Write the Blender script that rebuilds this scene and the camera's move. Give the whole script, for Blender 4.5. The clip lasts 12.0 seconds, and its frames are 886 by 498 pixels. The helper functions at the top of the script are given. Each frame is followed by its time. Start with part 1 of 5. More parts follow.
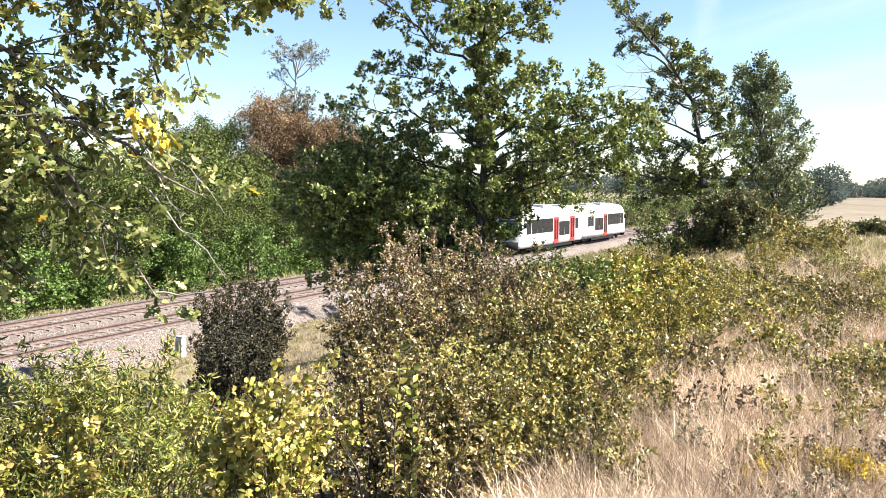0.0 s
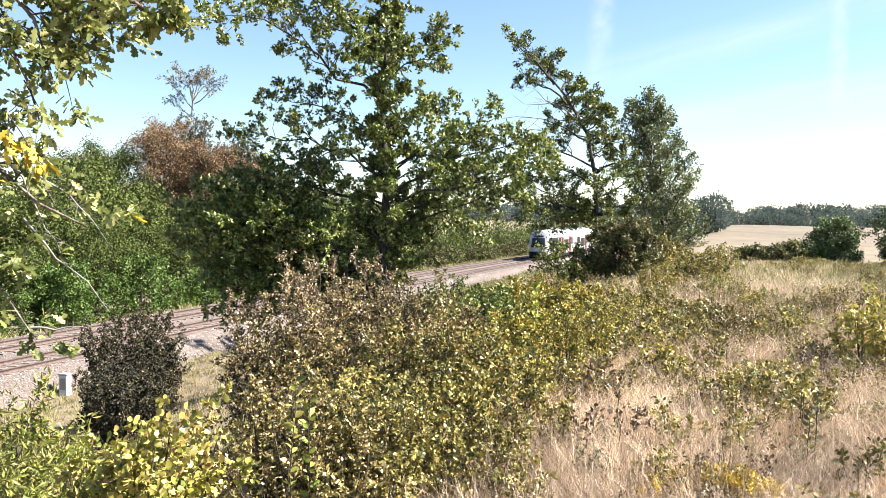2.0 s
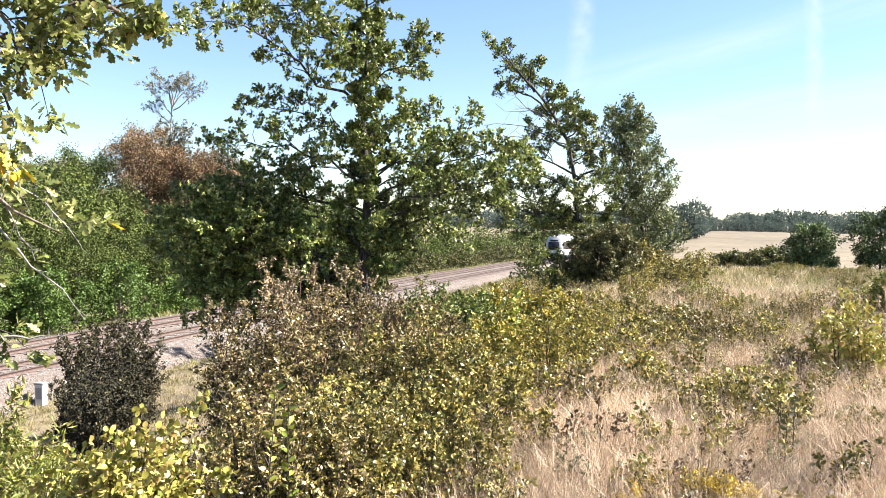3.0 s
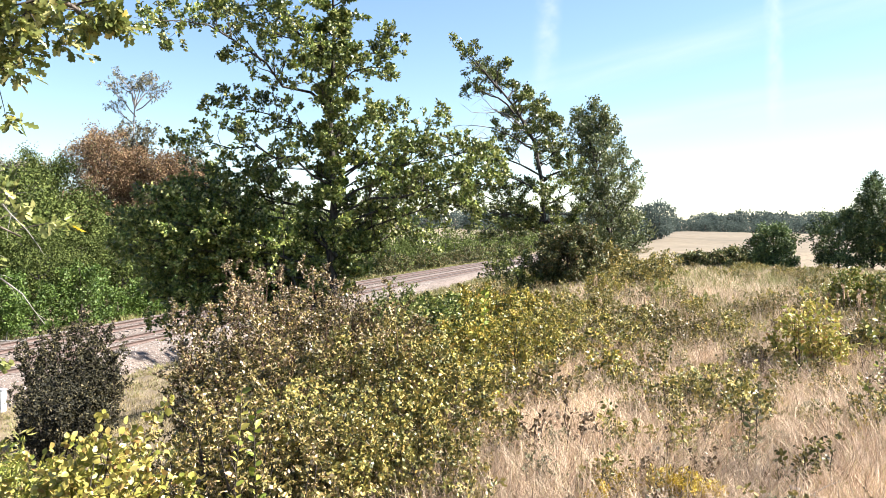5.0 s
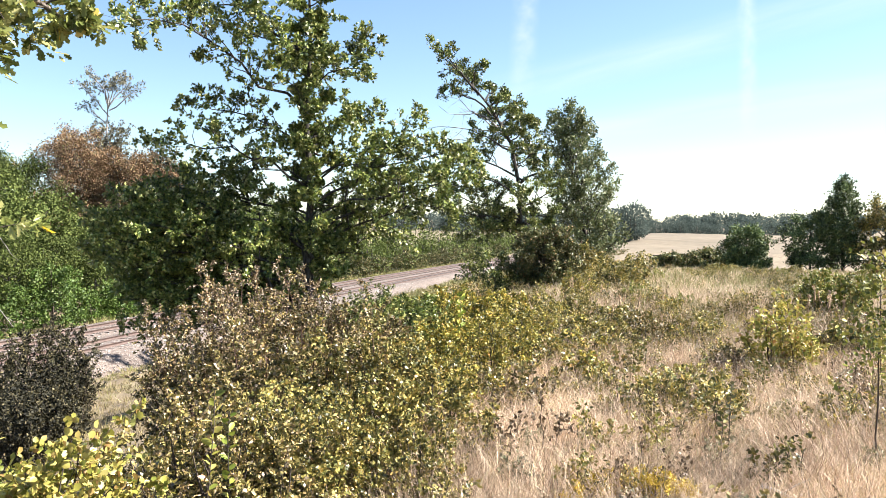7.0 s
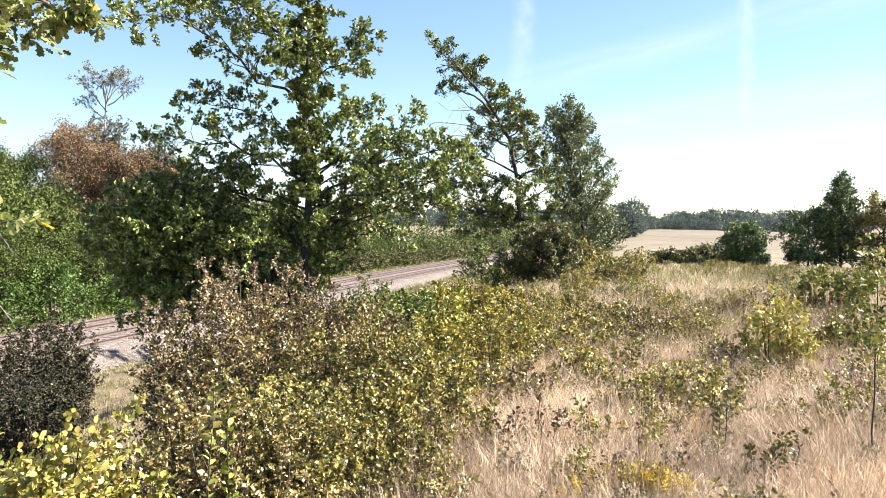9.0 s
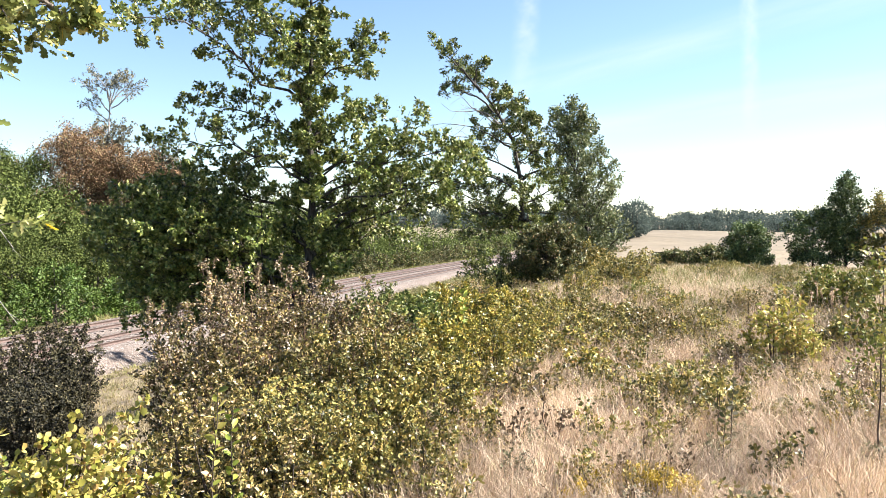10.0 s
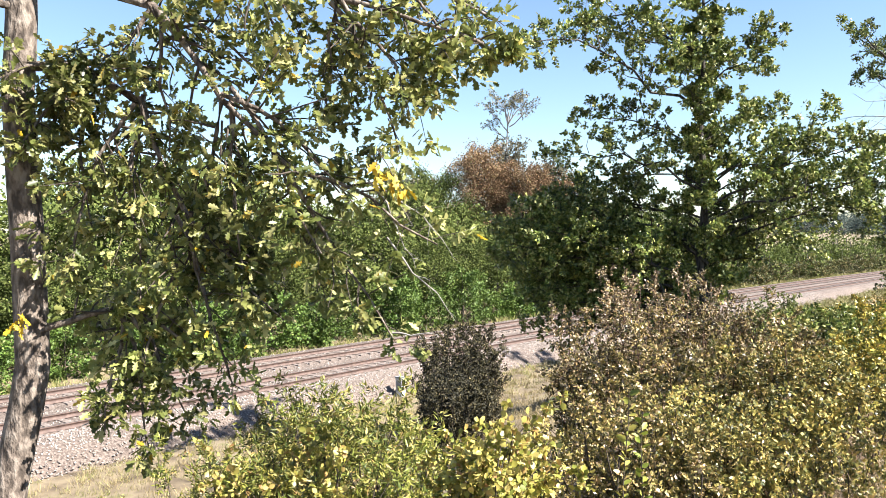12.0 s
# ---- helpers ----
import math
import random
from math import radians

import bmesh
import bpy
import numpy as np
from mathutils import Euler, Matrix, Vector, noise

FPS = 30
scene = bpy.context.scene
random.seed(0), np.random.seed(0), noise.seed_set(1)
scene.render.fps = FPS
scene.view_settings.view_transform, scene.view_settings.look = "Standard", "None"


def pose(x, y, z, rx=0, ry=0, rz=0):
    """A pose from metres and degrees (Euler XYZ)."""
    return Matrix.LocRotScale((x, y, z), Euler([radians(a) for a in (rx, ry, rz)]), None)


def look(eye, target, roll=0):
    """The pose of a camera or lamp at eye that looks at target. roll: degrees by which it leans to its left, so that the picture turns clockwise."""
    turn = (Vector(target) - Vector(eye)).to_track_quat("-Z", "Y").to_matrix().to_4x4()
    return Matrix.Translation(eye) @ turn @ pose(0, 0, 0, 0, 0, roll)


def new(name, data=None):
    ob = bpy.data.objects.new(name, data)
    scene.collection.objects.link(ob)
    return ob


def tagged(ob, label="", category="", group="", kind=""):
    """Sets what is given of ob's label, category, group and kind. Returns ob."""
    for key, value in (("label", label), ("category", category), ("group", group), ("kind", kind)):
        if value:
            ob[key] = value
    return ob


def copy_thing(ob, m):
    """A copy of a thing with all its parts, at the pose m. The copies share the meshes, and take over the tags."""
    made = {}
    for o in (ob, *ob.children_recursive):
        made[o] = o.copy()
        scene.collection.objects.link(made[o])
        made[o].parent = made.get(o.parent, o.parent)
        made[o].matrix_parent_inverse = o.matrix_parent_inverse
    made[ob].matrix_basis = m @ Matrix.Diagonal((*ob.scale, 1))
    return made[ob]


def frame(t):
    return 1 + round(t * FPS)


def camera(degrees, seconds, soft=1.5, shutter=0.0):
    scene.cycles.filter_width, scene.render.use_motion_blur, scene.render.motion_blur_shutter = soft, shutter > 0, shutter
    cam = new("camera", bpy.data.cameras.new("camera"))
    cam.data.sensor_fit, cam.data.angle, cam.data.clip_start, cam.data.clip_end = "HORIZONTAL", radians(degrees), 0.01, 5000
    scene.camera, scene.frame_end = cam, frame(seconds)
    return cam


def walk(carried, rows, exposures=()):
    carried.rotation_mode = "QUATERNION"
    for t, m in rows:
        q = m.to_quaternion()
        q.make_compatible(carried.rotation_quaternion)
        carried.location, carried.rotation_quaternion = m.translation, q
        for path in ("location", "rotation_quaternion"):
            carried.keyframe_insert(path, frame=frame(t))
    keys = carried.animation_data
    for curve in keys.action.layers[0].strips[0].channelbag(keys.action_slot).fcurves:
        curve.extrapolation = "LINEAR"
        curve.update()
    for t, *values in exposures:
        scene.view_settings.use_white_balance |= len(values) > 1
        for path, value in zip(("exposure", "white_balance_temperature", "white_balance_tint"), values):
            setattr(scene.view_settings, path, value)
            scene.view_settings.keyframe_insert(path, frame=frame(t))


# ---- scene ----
cam = camera(60.0, 12.0, 0.6)
EYE = 5.4
EXPOSURE = 2.19
ROWS = [
    (0.0, 0.0, 0.0, 0.0, 85.72, -0.31, 0.02),
    (0.5, 0.025, 0.018, -0.003, 86.38, -0.10, -3.37),
    (1.0, 0.030, 0.036, -0.006, 86.84, -0.14, -4.76),
    (1.5, 0.031, 0.042, -0.006, 87.35, -0.16, -6.06),
    (2.0, 0.034, 0.042, -0.006, 87.86, -0.17, -7.19),
    (2.5, 0.039, 0.040, -0.004, 88.20, -0.15, -8.03),
    (3.0, 0.043, 0.042, -0.005, 88.36, -0.11, -8.58),
    (5.0, 0.045, 0.046, -0.005, 88.45, 0.08, -10.98),
    (5.5, 0.050, 0.046, -0.004, 88.52, 0.10, -11.42),
    (6.0, 0.056, 0.044, -0.001, 88.55, 0.10, -11.87),
    (6.5, 0.057, 0.046, -0.002, 88.56, 0.08, -12.36),
    (7.0, 0.055, 0.046, -0.005, 88.56, 0.02, -12.68),
    (9.0, 0.051, 0.034, -0.004, 88.26, -0.06, -12.80),
    (9.5, 0.054, 0.036, -0.006, 88.27, 0.00, -12.72),
    (10.0, 0.052, 0.040, -0.010, 88.36, 0.11, -12.53),
    (10.5, 0.034, 0.030, -0.007, 88.49, 0.32, -11.77),
    (11.0, 0.000, 0.016, -0.006, 88.77, 0.58, -4.30),
    (11.5, -0.030, -0.022, -0.007, 89.01, 0.60, 4.87),
    (12.0, -0.078, -0.080, -0.004, 89.14, 0.64, 15.60),
]
walk(cam, [(t, pose(x, y, EYE + z, rx, ry, rz)) for t, x, y, z, rx, ry, rz in ROWS], exposures=[(0.0, EXPOSURE, 6400, 12), (12.0, EXPOSURE, 6400, 12)])

# ---- light ----
SUN_AZ, SUN_EL = 97.0, 43.0   # degrees clockwise from +y, and above the horizon
sky_world = bpy.data.worlds.new("sky")
scene.world = sky_world
sky_world.use_nodes = True
wn = sky_world.node_tree.nodes
sky = wn.new("ShaderNodeTexSky")
sky.sky_type = "NISHITA"
sky.sun_disc = False
sky.sun_elevation, sky.sun_rotation = radians(SUN_EL), radians(SUN_AZ)
sky.altitude, sky.air_density, sky.dust_density, sky.ozone_density = 300, 1.1, 0.0, 2.7
wn["Background"].inputs["Strength"].default_value = 0.05
sky_world.node_tree.links.new(sky.outputs["Color"], wn["Background"].inputs["Color"])
sun_data = bpy.data.lights.new("sun", "SUN")
sun_data.energy, sun_data.angle, sun_data.color = 5.0, radians(0.53), (1.0, 0.95, 0.86)
sun_lamp = new("sun", sun_data)
sun_way = Vector((math.sin(radians(SUN_AZ)) * math.cos(radians(SUN_EL)), math.cos(radians(SUN_AZ)) * math.cos(radians(SUN_EL)), math.sin(radians(SUN_EL))))
sun_lamp.matrix_world = look(sun_way * 100, (0, 0, 0))


# ---- materials ----
def material(name, rough=0.8, metal=0.0, spec=0.5):
    m = bpy.data.materials.new(name)
    m.use_nodes = True
    b = m.node_tree.nodes["Principled BSDF"]
    b.inputs["Roughness"].default_value = rough
    b.inputs["Metallic"].default_value = metal
    b.inputs["Specular IOR Level"].default_value = spec
    return m, m.node_tree.nodes, m.node_tree.links, b


def ramp(nodes, links, source, stops, target):
    r = nodes.new("ShaderNodeValToRGB")
    els = r.color_ramp.elements
    while len(els) < len(stops):
        els.new(0.5)
    for e, (p, c) in zip(els, stops):
        e.position, e.color = p, (*c, 1)
    links.new(source, r.inputs["Fac"])
    if target is not None:
        links.new(r.outputs["Color"], target)
    return r


def grain(nodes, links, scale, detail=6.0, stretch=None, local=True):
    n = nodes.new("ShaderNodeTexNoise")
    n.inputs["Scale"].default_value, n.inputs["Detail"].default_value = scale, detail
    co = nodes.new("ShaderNodeTexCoord")
    if stretch:
        mp = nodes.new("ShaderNodeMapping")
        mp.inputs["Scale"].default_value = stretch
        links.new(co.outputs["Object"], mp.inputs["Vector"])
        links.new(mp.outputs["Vector"], n.inputs["Vector"])
    else:
        links.new(co.outputs["Object"], n.inputs["Vector"])
    return n


def bumped(nodes, links, source, shader, strength, distance):
    b = nodes.new("ShaderNodeBump")
    b.inputs["Strength"].default_value, b.inputs["Distance"].default_value = strength, distance
    links.new(source, b.inputs["Height"])
    links.new(b.outputs["Normal"], shader.inputs["Normal"])


def surface(name, stops, scale, rough=0.85, metal=0.0, bump=0.4, depth=0.01, stretch=None, scale2=None, spec=0.4):
    """A rough natural or painted surface: two scales of noise colour it, the finer one gives relief."""
    m, n, l, b = material(name, rough, metal, spec)
    fine = grain(n, l, scale, 8.0, stretch)
    r = ramp(n, l, fine.outputs["Fac"], stops, None)
    big = grain(n, l, scale2 or scale * 0.13, 3.0)
    mix = n.new("ShaderNodeMix")
    mix.data_type, mix.blend_type = "RGBA", "MULTIPLY"
    mix.inputs[0].default_value = 0.55
    l.new(r.outputs["Color"], mix.inputs[6])
    ramp(n, l, big.outputs["Fac"], [(0.3, (0.55, 0.55, 0.55)), (0.7, (1, 1, 1))], mix.inputs[7])
    l.new(mix.outputs[2], b.inputs["Base Color"])
    if bump:
        bumped(n, l, fine.outputs["Fac"], b, bump, depth)
    return m


def leaf(name, stops, through_light=0.35, rough=0.45, patch=0.45, spec=0.32):
    """Foliage: every leaf takes its own colour, light shines through it, and each plant differs a little."""
    m, n, l, b = material(name, rough + 0.06, 0.0, spec)
    geo = n.new("ShaderNodeNewGeometry")
    r = ramp(n, l, geo.outputs["Random Per Island"], stops, None)
    tone = n.new("ShaderNodeHueSaturation")
    info = n.new("ShaderNodeObjectInfo")
    vary = n.new("ShaderNodeMapRange")
    vary.inputs[3].default_value, vary.inputs[4].default_value = 0.8, 1.2
    l.new(info.outputs["Random"], vary.inputs[0])
    spots = grain(n, l, 1.1, 2.0)
    vary2 = n.new("ShaderNodeMapRange")
    vary2.inputs[1].default_value, vary2.inputs[2].default_value = 0.3, 0.7
    vary2.inputs[3].default_value, vary2.inputs[4].default_value = 1.0 - patch, 1.0 + patch
    l.new(spots.outputs["Fac"], vary2.inputs[0])
    mul = n.new("ShaderNodeMath")
    mul.operation = "MULTIPLY"
    l.new(vary.outputs[0], mul.inputs[0])
    l.new(vary2.outputs[0], mul.inputs[1])
    l.new(mul.outputs[0], tone.inputs["Value"])
    l.new(r.outputs["Color"], tone.inputs["Color"])
    l.new(tone.outputs["Color"], b.inputs["Base Color"])
    tr = n.new("ShaderNodeBsdfTranslucent")
    l.new(tone.outputs["Color"], tr.inputs["Color"])
    mix = n.new("ShaderNodeMixShader")
    mix.inputs[0].default_value = through_light * 0.5
    l.new(b.outputs[0], mix.inputs[1])
    l.new(tr.outputs[0], mix.inputs[2])
    l.new(mix.outputs[0], n["Material Output"].inputs["Surface"])
    return m


def plain(name, colour, rough=0.5, metal=0.0, spec=0.5, var=0.12, scale=3.0):
    lo = tuple(c * (1 - var) for c in colour)
    hi = tuple(min(1, c * (1 + var)) for c in colour)
    return surface(name, [(0.3, lo), (0.7, hi)], scale, rough, metal, 0.05, 0.003, spec=spec)


BARK = surface("oak_bark", [(0.38, (0.018, 0.015, 0.012)), (0.5, (0.047, 0.040, 0.032)), (0.62, (0.088, 0.079, 0.068))], 18.0, 0.9, 0, 1.0, 0.03, (1, 1, 0.22), 3.0)
PALE_BARK = surface("pale_bark", [(0.38, (0.060, 0.046, 0.036)), (0.5, (0.140, 0.110, 0.088)), (0.62, (0.235, 0.195, 0.160))], 24.0, 0.9, 0, 1.0, 0.04, (1, 1, 0.45), 6.0)
TWIG = surface("twig_bark", [(0.3, (0.037, 0.028, 0.020)), (0.7, (0.082, 0.063, 0.049))], 20.0, 0.85, 0, 0.3, 0.004)
RED_TWIG = surface("reddish_twig", [(0.3, (0.062, 0.031, 0.025)), (0.7, (0.136, 0.068, 0.050))], 20.0, 0.8, 0, 0.3, 0.004)
DEAD = surface("dead_wood", [(0.3, (0.186, 0.167, 0.149)), (0.7, (0.310, 0.291, 0.267))], 14.0, 0.85, 0, 0.4, 0.006)
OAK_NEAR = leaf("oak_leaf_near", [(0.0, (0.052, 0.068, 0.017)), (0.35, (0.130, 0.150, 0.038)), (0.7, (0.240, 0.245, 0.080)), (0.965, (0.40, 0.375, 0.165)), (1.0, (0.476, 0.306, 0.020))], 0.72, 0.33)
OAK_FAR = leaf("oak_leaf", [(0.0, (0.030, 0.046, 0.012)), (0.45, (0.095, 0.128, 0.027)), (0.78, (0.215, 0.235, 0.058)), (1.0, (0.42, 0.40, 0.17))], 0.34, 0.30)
ASH = leaf("grey_green_leaf", [(0.0, (0.062, 0.086, 0.036)), (0.5, (0.126, 0.152, 0.058)), (1.0, (0.252, 0.252, 0.126))], 0.32, 0.42)
HAZEL = leaf("yellow_green_leaf", [(0.0, (0.057, 0.080, 0.017)), (0.35, (0.146, 0.169, 0.030)), (0.7, (0.249, 0.243, 0.053)), (0.93, (0.382, 0.324, 0.105)), (1.0, (0.265, 0.155, 0.057))], 0.32, 0.36)
AMBER = leaf("amber_leaf", [(0.0, (0.05, 0.06, 0.014)), (0.35, (0.155, 0.155, 0.030)), (0.72, (0.347, 0.285, 0.055)), (0.94, (0.50, 0.365, 0.076)), (1.0, (0.403, 0.212, 0.065))], 0.26, 0.36, 0.6)
YELLOW = leaf("yellow_leaf", [(0.0, (0.117, 0.140, 0.025)), (0.35, (0.295, 0.272, 0.053)), (0.8, (0.468, 0.387, 0.117)), (1.0, (0.295, 0.159, 0.059))], 0.42, 0.36, 0.25)
FRESH = leaf("fresh_green_leaf", [(0.0, (0.130, 0.180, 0.025)), (0.5, (0.270, 0.310, 0.050)), (1.0, (0.450, 0.420, 0.100))], 0.45, 0.4, 0.25)
BIRCH = leaf("birch_leaf_turning", [(0.0, (0.047, 0.046, 0.015)), (0.35, (0.140, 0.122, 0.036)), (0.7, (0.312, 0.242, 0.081)), (0.9, (0.458, 0.314, 0.142)), (1.0, (0.666, 0.532, 0.389))], 0.26, 0.33, 0.6)
WITHERED = leaf("withered_leaf", [(0.0, (0.057, 0.040, 0.025)), (0.4, (0.149, 0.097, 0.050)), (0.8, (0.257, 0.190, 0.115)), (1.0, (0.366, 0.310, 0.231))], 0.28, 0.45)
OLIVE = leaf("olive_leaf", [(0.0, (0.045, 0.052, 0.016)), (0.35, (0.13, 0.13, 0.034)), (0.75, (0.32, 0.265, 0.070)), (1.0, (0.511, 0.360, 0.121))], 0.26, 0.36, 0.6)
# near-black stops hold the bush's shade, the pale last ones its lit edges
DARK = leaf("shade_darkened_leaf", [(0.0, (0.010, 0.010, 0.004)), (0.6, (0.026, 0.024, 0.009)), (0.88, (0.080, 0.068, 0.026)), (1.0, (0.176, 0.148, 0.080))], 0.1, 0.65)
HAWTHORN = leaf("hawthorn_leaf", [(0.0, (0.038, 0.049, 0.019)), (0.5, (0.095, 0.108, 0.035)), (0.85, (0.189, 0.176, 0.061)), (1.0, (0.324, 0.203, 0.108))], 0.26, 0.42)
ROBINIA = leaf("forest_leaf", [(0.0, (0.041, 0.058, 0.016)), (0.5, (0.081, 0.106, 0.027)), (1.0, (0.138, 0.158, 0.046))], 0.36, 0.7, 0.35, 0.1)
BRIGHT = leaf("edge_shrub_leaf", [(0.0, (0.038, 0.070, 0.012)), (0.5, (0.070, 0.121, 0.019)), (1.0, (0.118, 0.161, 0.035))], 0.38, 0.5, 0.25)
DEEP = leaf("deep_green_leaf", [(0.0, (0.026, 0.047, 0.016)), (0.6, (0.076, 0.112, 0.036)), (1.0, (0.180, 0.211, 0.076))], 0.15, 0.45)
RUSSET = leaf("russet_leaf", [(0.0, (0.105, 0.068, 0.040)), (0.5, (0.195, 0.122, 0.070)), (0.8, (0.270, 0.175, 0.100)), (1.0, (0.170, 0.160, 0.070))], 0.3, 0.7, 0.3, 0.1)
GREYTWIG = leaf("grey_twig_leaf", [(0.0, (0.075, 0.070, 0.048)), (0.5, (0.140, 0.130, 0.085)), (1.0, (0.200, 0.190, 0.120))], 0.2, 0.7, 0.3, 0.1)
# distance haze is put into this leaf colour as a bluish grey
FARWOOD = leaf("haze_tinted_leaf", [(0.0, (0.045, 0.060, 0.053)), (0.5, (0.064, 0.081, 0.071)), (1.0, (0.086, 0.104, 0.091))], 0.75, 0.9, 0.3, 0.0)
STRAW = leaf("dry_grass_blade", [(0.0, (0.349, 0.232, 0.146)), (0.5, (0.600, 0.442, 0.314)), (0.85, (0.779, 0.625, 0.473)), (1.0, (0.419, 0.369, 0.154))], 0.4, 0.6, 0.3)
GREENGRASS = leaf("green_grass_blade", [(0.0, (0.109, 0.122, 0.034)), (0.6, (0.224, 0.218, 0.075)), (1.0, (0.394, 0.333, 0.170))], 0.4, 0.6, 0.2)
GOLDEN = leaf("goldenrod_flower", [(0.0, (0.306, 0.204, 0.014)), (0.6, (0.462, 0.320, 0.020)), (1.0, (0.510, 0.394, 0.068))], 0.3, 0.6)
SILVER = leaf("silvery_leaf", [(0.0, (0.089, 0.092, 0.041)), (0.5, (0.184, 0.177, 0.089)), (1.0, (0.375, 0.348, 0.260))], 0.3, 0.5)
STALK = surface("dry_stalk", [(0.3, (0.24, 0.16, 0.09)), (0.7, (0.42, 0.30, 0.19))], 20.0, 0.85, 0, 0.2, 0.003)
HUSK = leaf("seed_husk", [(0.0, (0.30, 0.20, 0.11)), (0.6, (0.48, 0.34, 0.22)), (1.0, (0.60, 0.47, 0.33))], 0.3, 0.6)
BLEACHED = surface("bleached_wood", [(0.3, (0.38, 0.36, 0.34)), (0.7, (0.62, 0.60, 0.58))], 16.0, 0.85, 0, 0.4, 0.004)
SLOPEGRASS = leaf("slope_grass_blade", [(0.0, (0.131, 0.104, 0.048)), (0.5, (0.261, 0.204, 0.100)), (0.85, (0.365, 0.296, 0.165)), (1.0, (0.191, 0.196, 0.065))], 0.4, 0.6, 0.3)
BALLAST = surface("ballast_gravel", [(0.3, (0.058, 0.042, 0.034)), (0.5, (0.135, 0.104, 0.086)), (0.7, (0.225, 0.185, 0.158))], 14.0, 0.9, 0, 1.0, 0.04, None, 0.5)
STONE = surface("ballast_stone", [(0.35, (0.175, 0.149, 0.131)), (0.65, (0.386, 0.350, 0.317))], 5.0, 0.9, 0, 0.3, 0.01)
RUST = surface("rusty_rail_steel", [(0.35, (0.07, 0.045, 0.037)), (0.65, (0.125, 0.083, 0.068))], 8.0, 0.7, 0.2, 0.3, 0.004)
SHINY = surface("polished_rail_head", [(0.3, (0.217, 0.186, 0.174)), (0.7, (0.298, 0.267, 0.248))], 6.0, 0.35, 0.8, 0.1, 0.002)
CONCRETE = surface("concrete_sleeper", [(0.35, (0.124, 0.096, 0.081)), (0.65, (0.211, 0.177, 0.155))], 9.0, 0.9, 0, 0.4, 0.008)
EARTH = surface("dry_grass_ground", [(0.3, (0.069, 0.050, 0.031)), (0.45, (0.148, 0.111, 0.069)), (0.58, (0.211, 0.166, 0.105)), (0.72, (0.137, 0.122, 0.053))], 1.4, 0.95, 0, 0.8, 0.08, None, 0.11)
STUBBLE = surface("stubble_field", [(0.35, (0.115, 0.089, 0.055)), (0.65, (0.173, 0.137, 0.089))], 0.6, 0.95, 0, 0.5, 0.05, (1, 0.06, 1), 0.02)
WHITE = plain("white_train_paint", (0.50, 0.50, 0.505), 0.3, 0.0, 0.5, 0.04)
RED = plain("red_door_paint", (0.446, 0.036, 0.029), 0.35)
GLASS = plain("dark_window_glass", (0.010, 0.012, 0.015), 0.12, 0.0, 0.35)
BLACK = plain("black_underframe", (0.010, 0.010, 0.011), 0.8, 0.0, 0.15)
GREY = plain("grey_plastic", (0.252, 0.259, 0.274), 0.5)
BLUEGREY = plain("blue_grey_lettering", (0.288, 0.331, 0.396), 0.5)
LAMPGLASS = plain("headlight_glass", (0.396, 0.418, 0.446), 0.1, 0.0, 0.8)
WOOD = surface("weathered_fence_wood", [(0.3, (0.056, 0.043, 0.034)), (0.7, (0.124, 0.105, 0.087))], 7.0, 0.9, 0, 0.5, 0.01, (1, 1, 0.2))
PAINTWHITE = plain("white_marker_paint", (0.533, 0.540, 0.547), 0.6, 0.0, 0.4, 0.15)


# ---- the lie of the land: rail tops at z = 0, the track runs ahead and to the right ----
def track_x(y):
    y = np.asarray(y, float)
    yk = np.clip(y, -40.0, 105.0)
    return -28.614 + 0.43921 * yk + 0.00066157 * yk * yk + (y - yk) * (0.43921 + 0.00132314 * yk)


def track_turn(y):
    """The angle of the track's course from +y towards +x, in radians."""
    return np.arctan(0.43921 + 0.00132314 * np.clip(y, -40.0, 105.0))


def beside(y, off, z=0.0):
    """A place off metres to the right of the line midway between both tracks."""
    a = float(track_turn(y))
    return Vector((float(track_x(y)) + off * math.cos(a), y - off * math.sin(a), z))


def ease(v):
    v = np.clip(v, 0, 1)
    return v * v * (3 - 2 * v)


def land(x, y):
    x, y = np.asarray(x, float), np.asarray(y, float)
    u = (x - track_x(y)) * np.cos(track_turn(y))
    z = np.interp(u, [-400, -70, -25, -8, -5, 5, 9.5, 13, 18, 22, 25, 27], [7, 3.5, 1.2, -0.5, -0.8, -0.8, -0.6, 0.2, 1.9, 2.9, 3.5, 3.6])
    r = np.hypot(x, y)
    z = np.where(u > 9, z - (z - 1.6) * ease((r - 16) / 72) * (z > 1.6), z)
    z = z + np.where(u > 9, 1.0 * ease((r - 130) / 230) - 1.6 * ease((r - 340) / 160), 0)
    z = z + 16.0 * ease((r - 700) / 1100)
    bumpy = np.clip((np.abs(u) - 6) / 6, 0, 1)
    return z + bumpy * (0.07 * np.sin(x * 0.9 + 1.3 * np.sin(y * 0.37)) + 0.06 * np.sin(y * 1.1 + x * 0.5) + 0.03 * np.sin(x * 2.7 - y * 2.1))


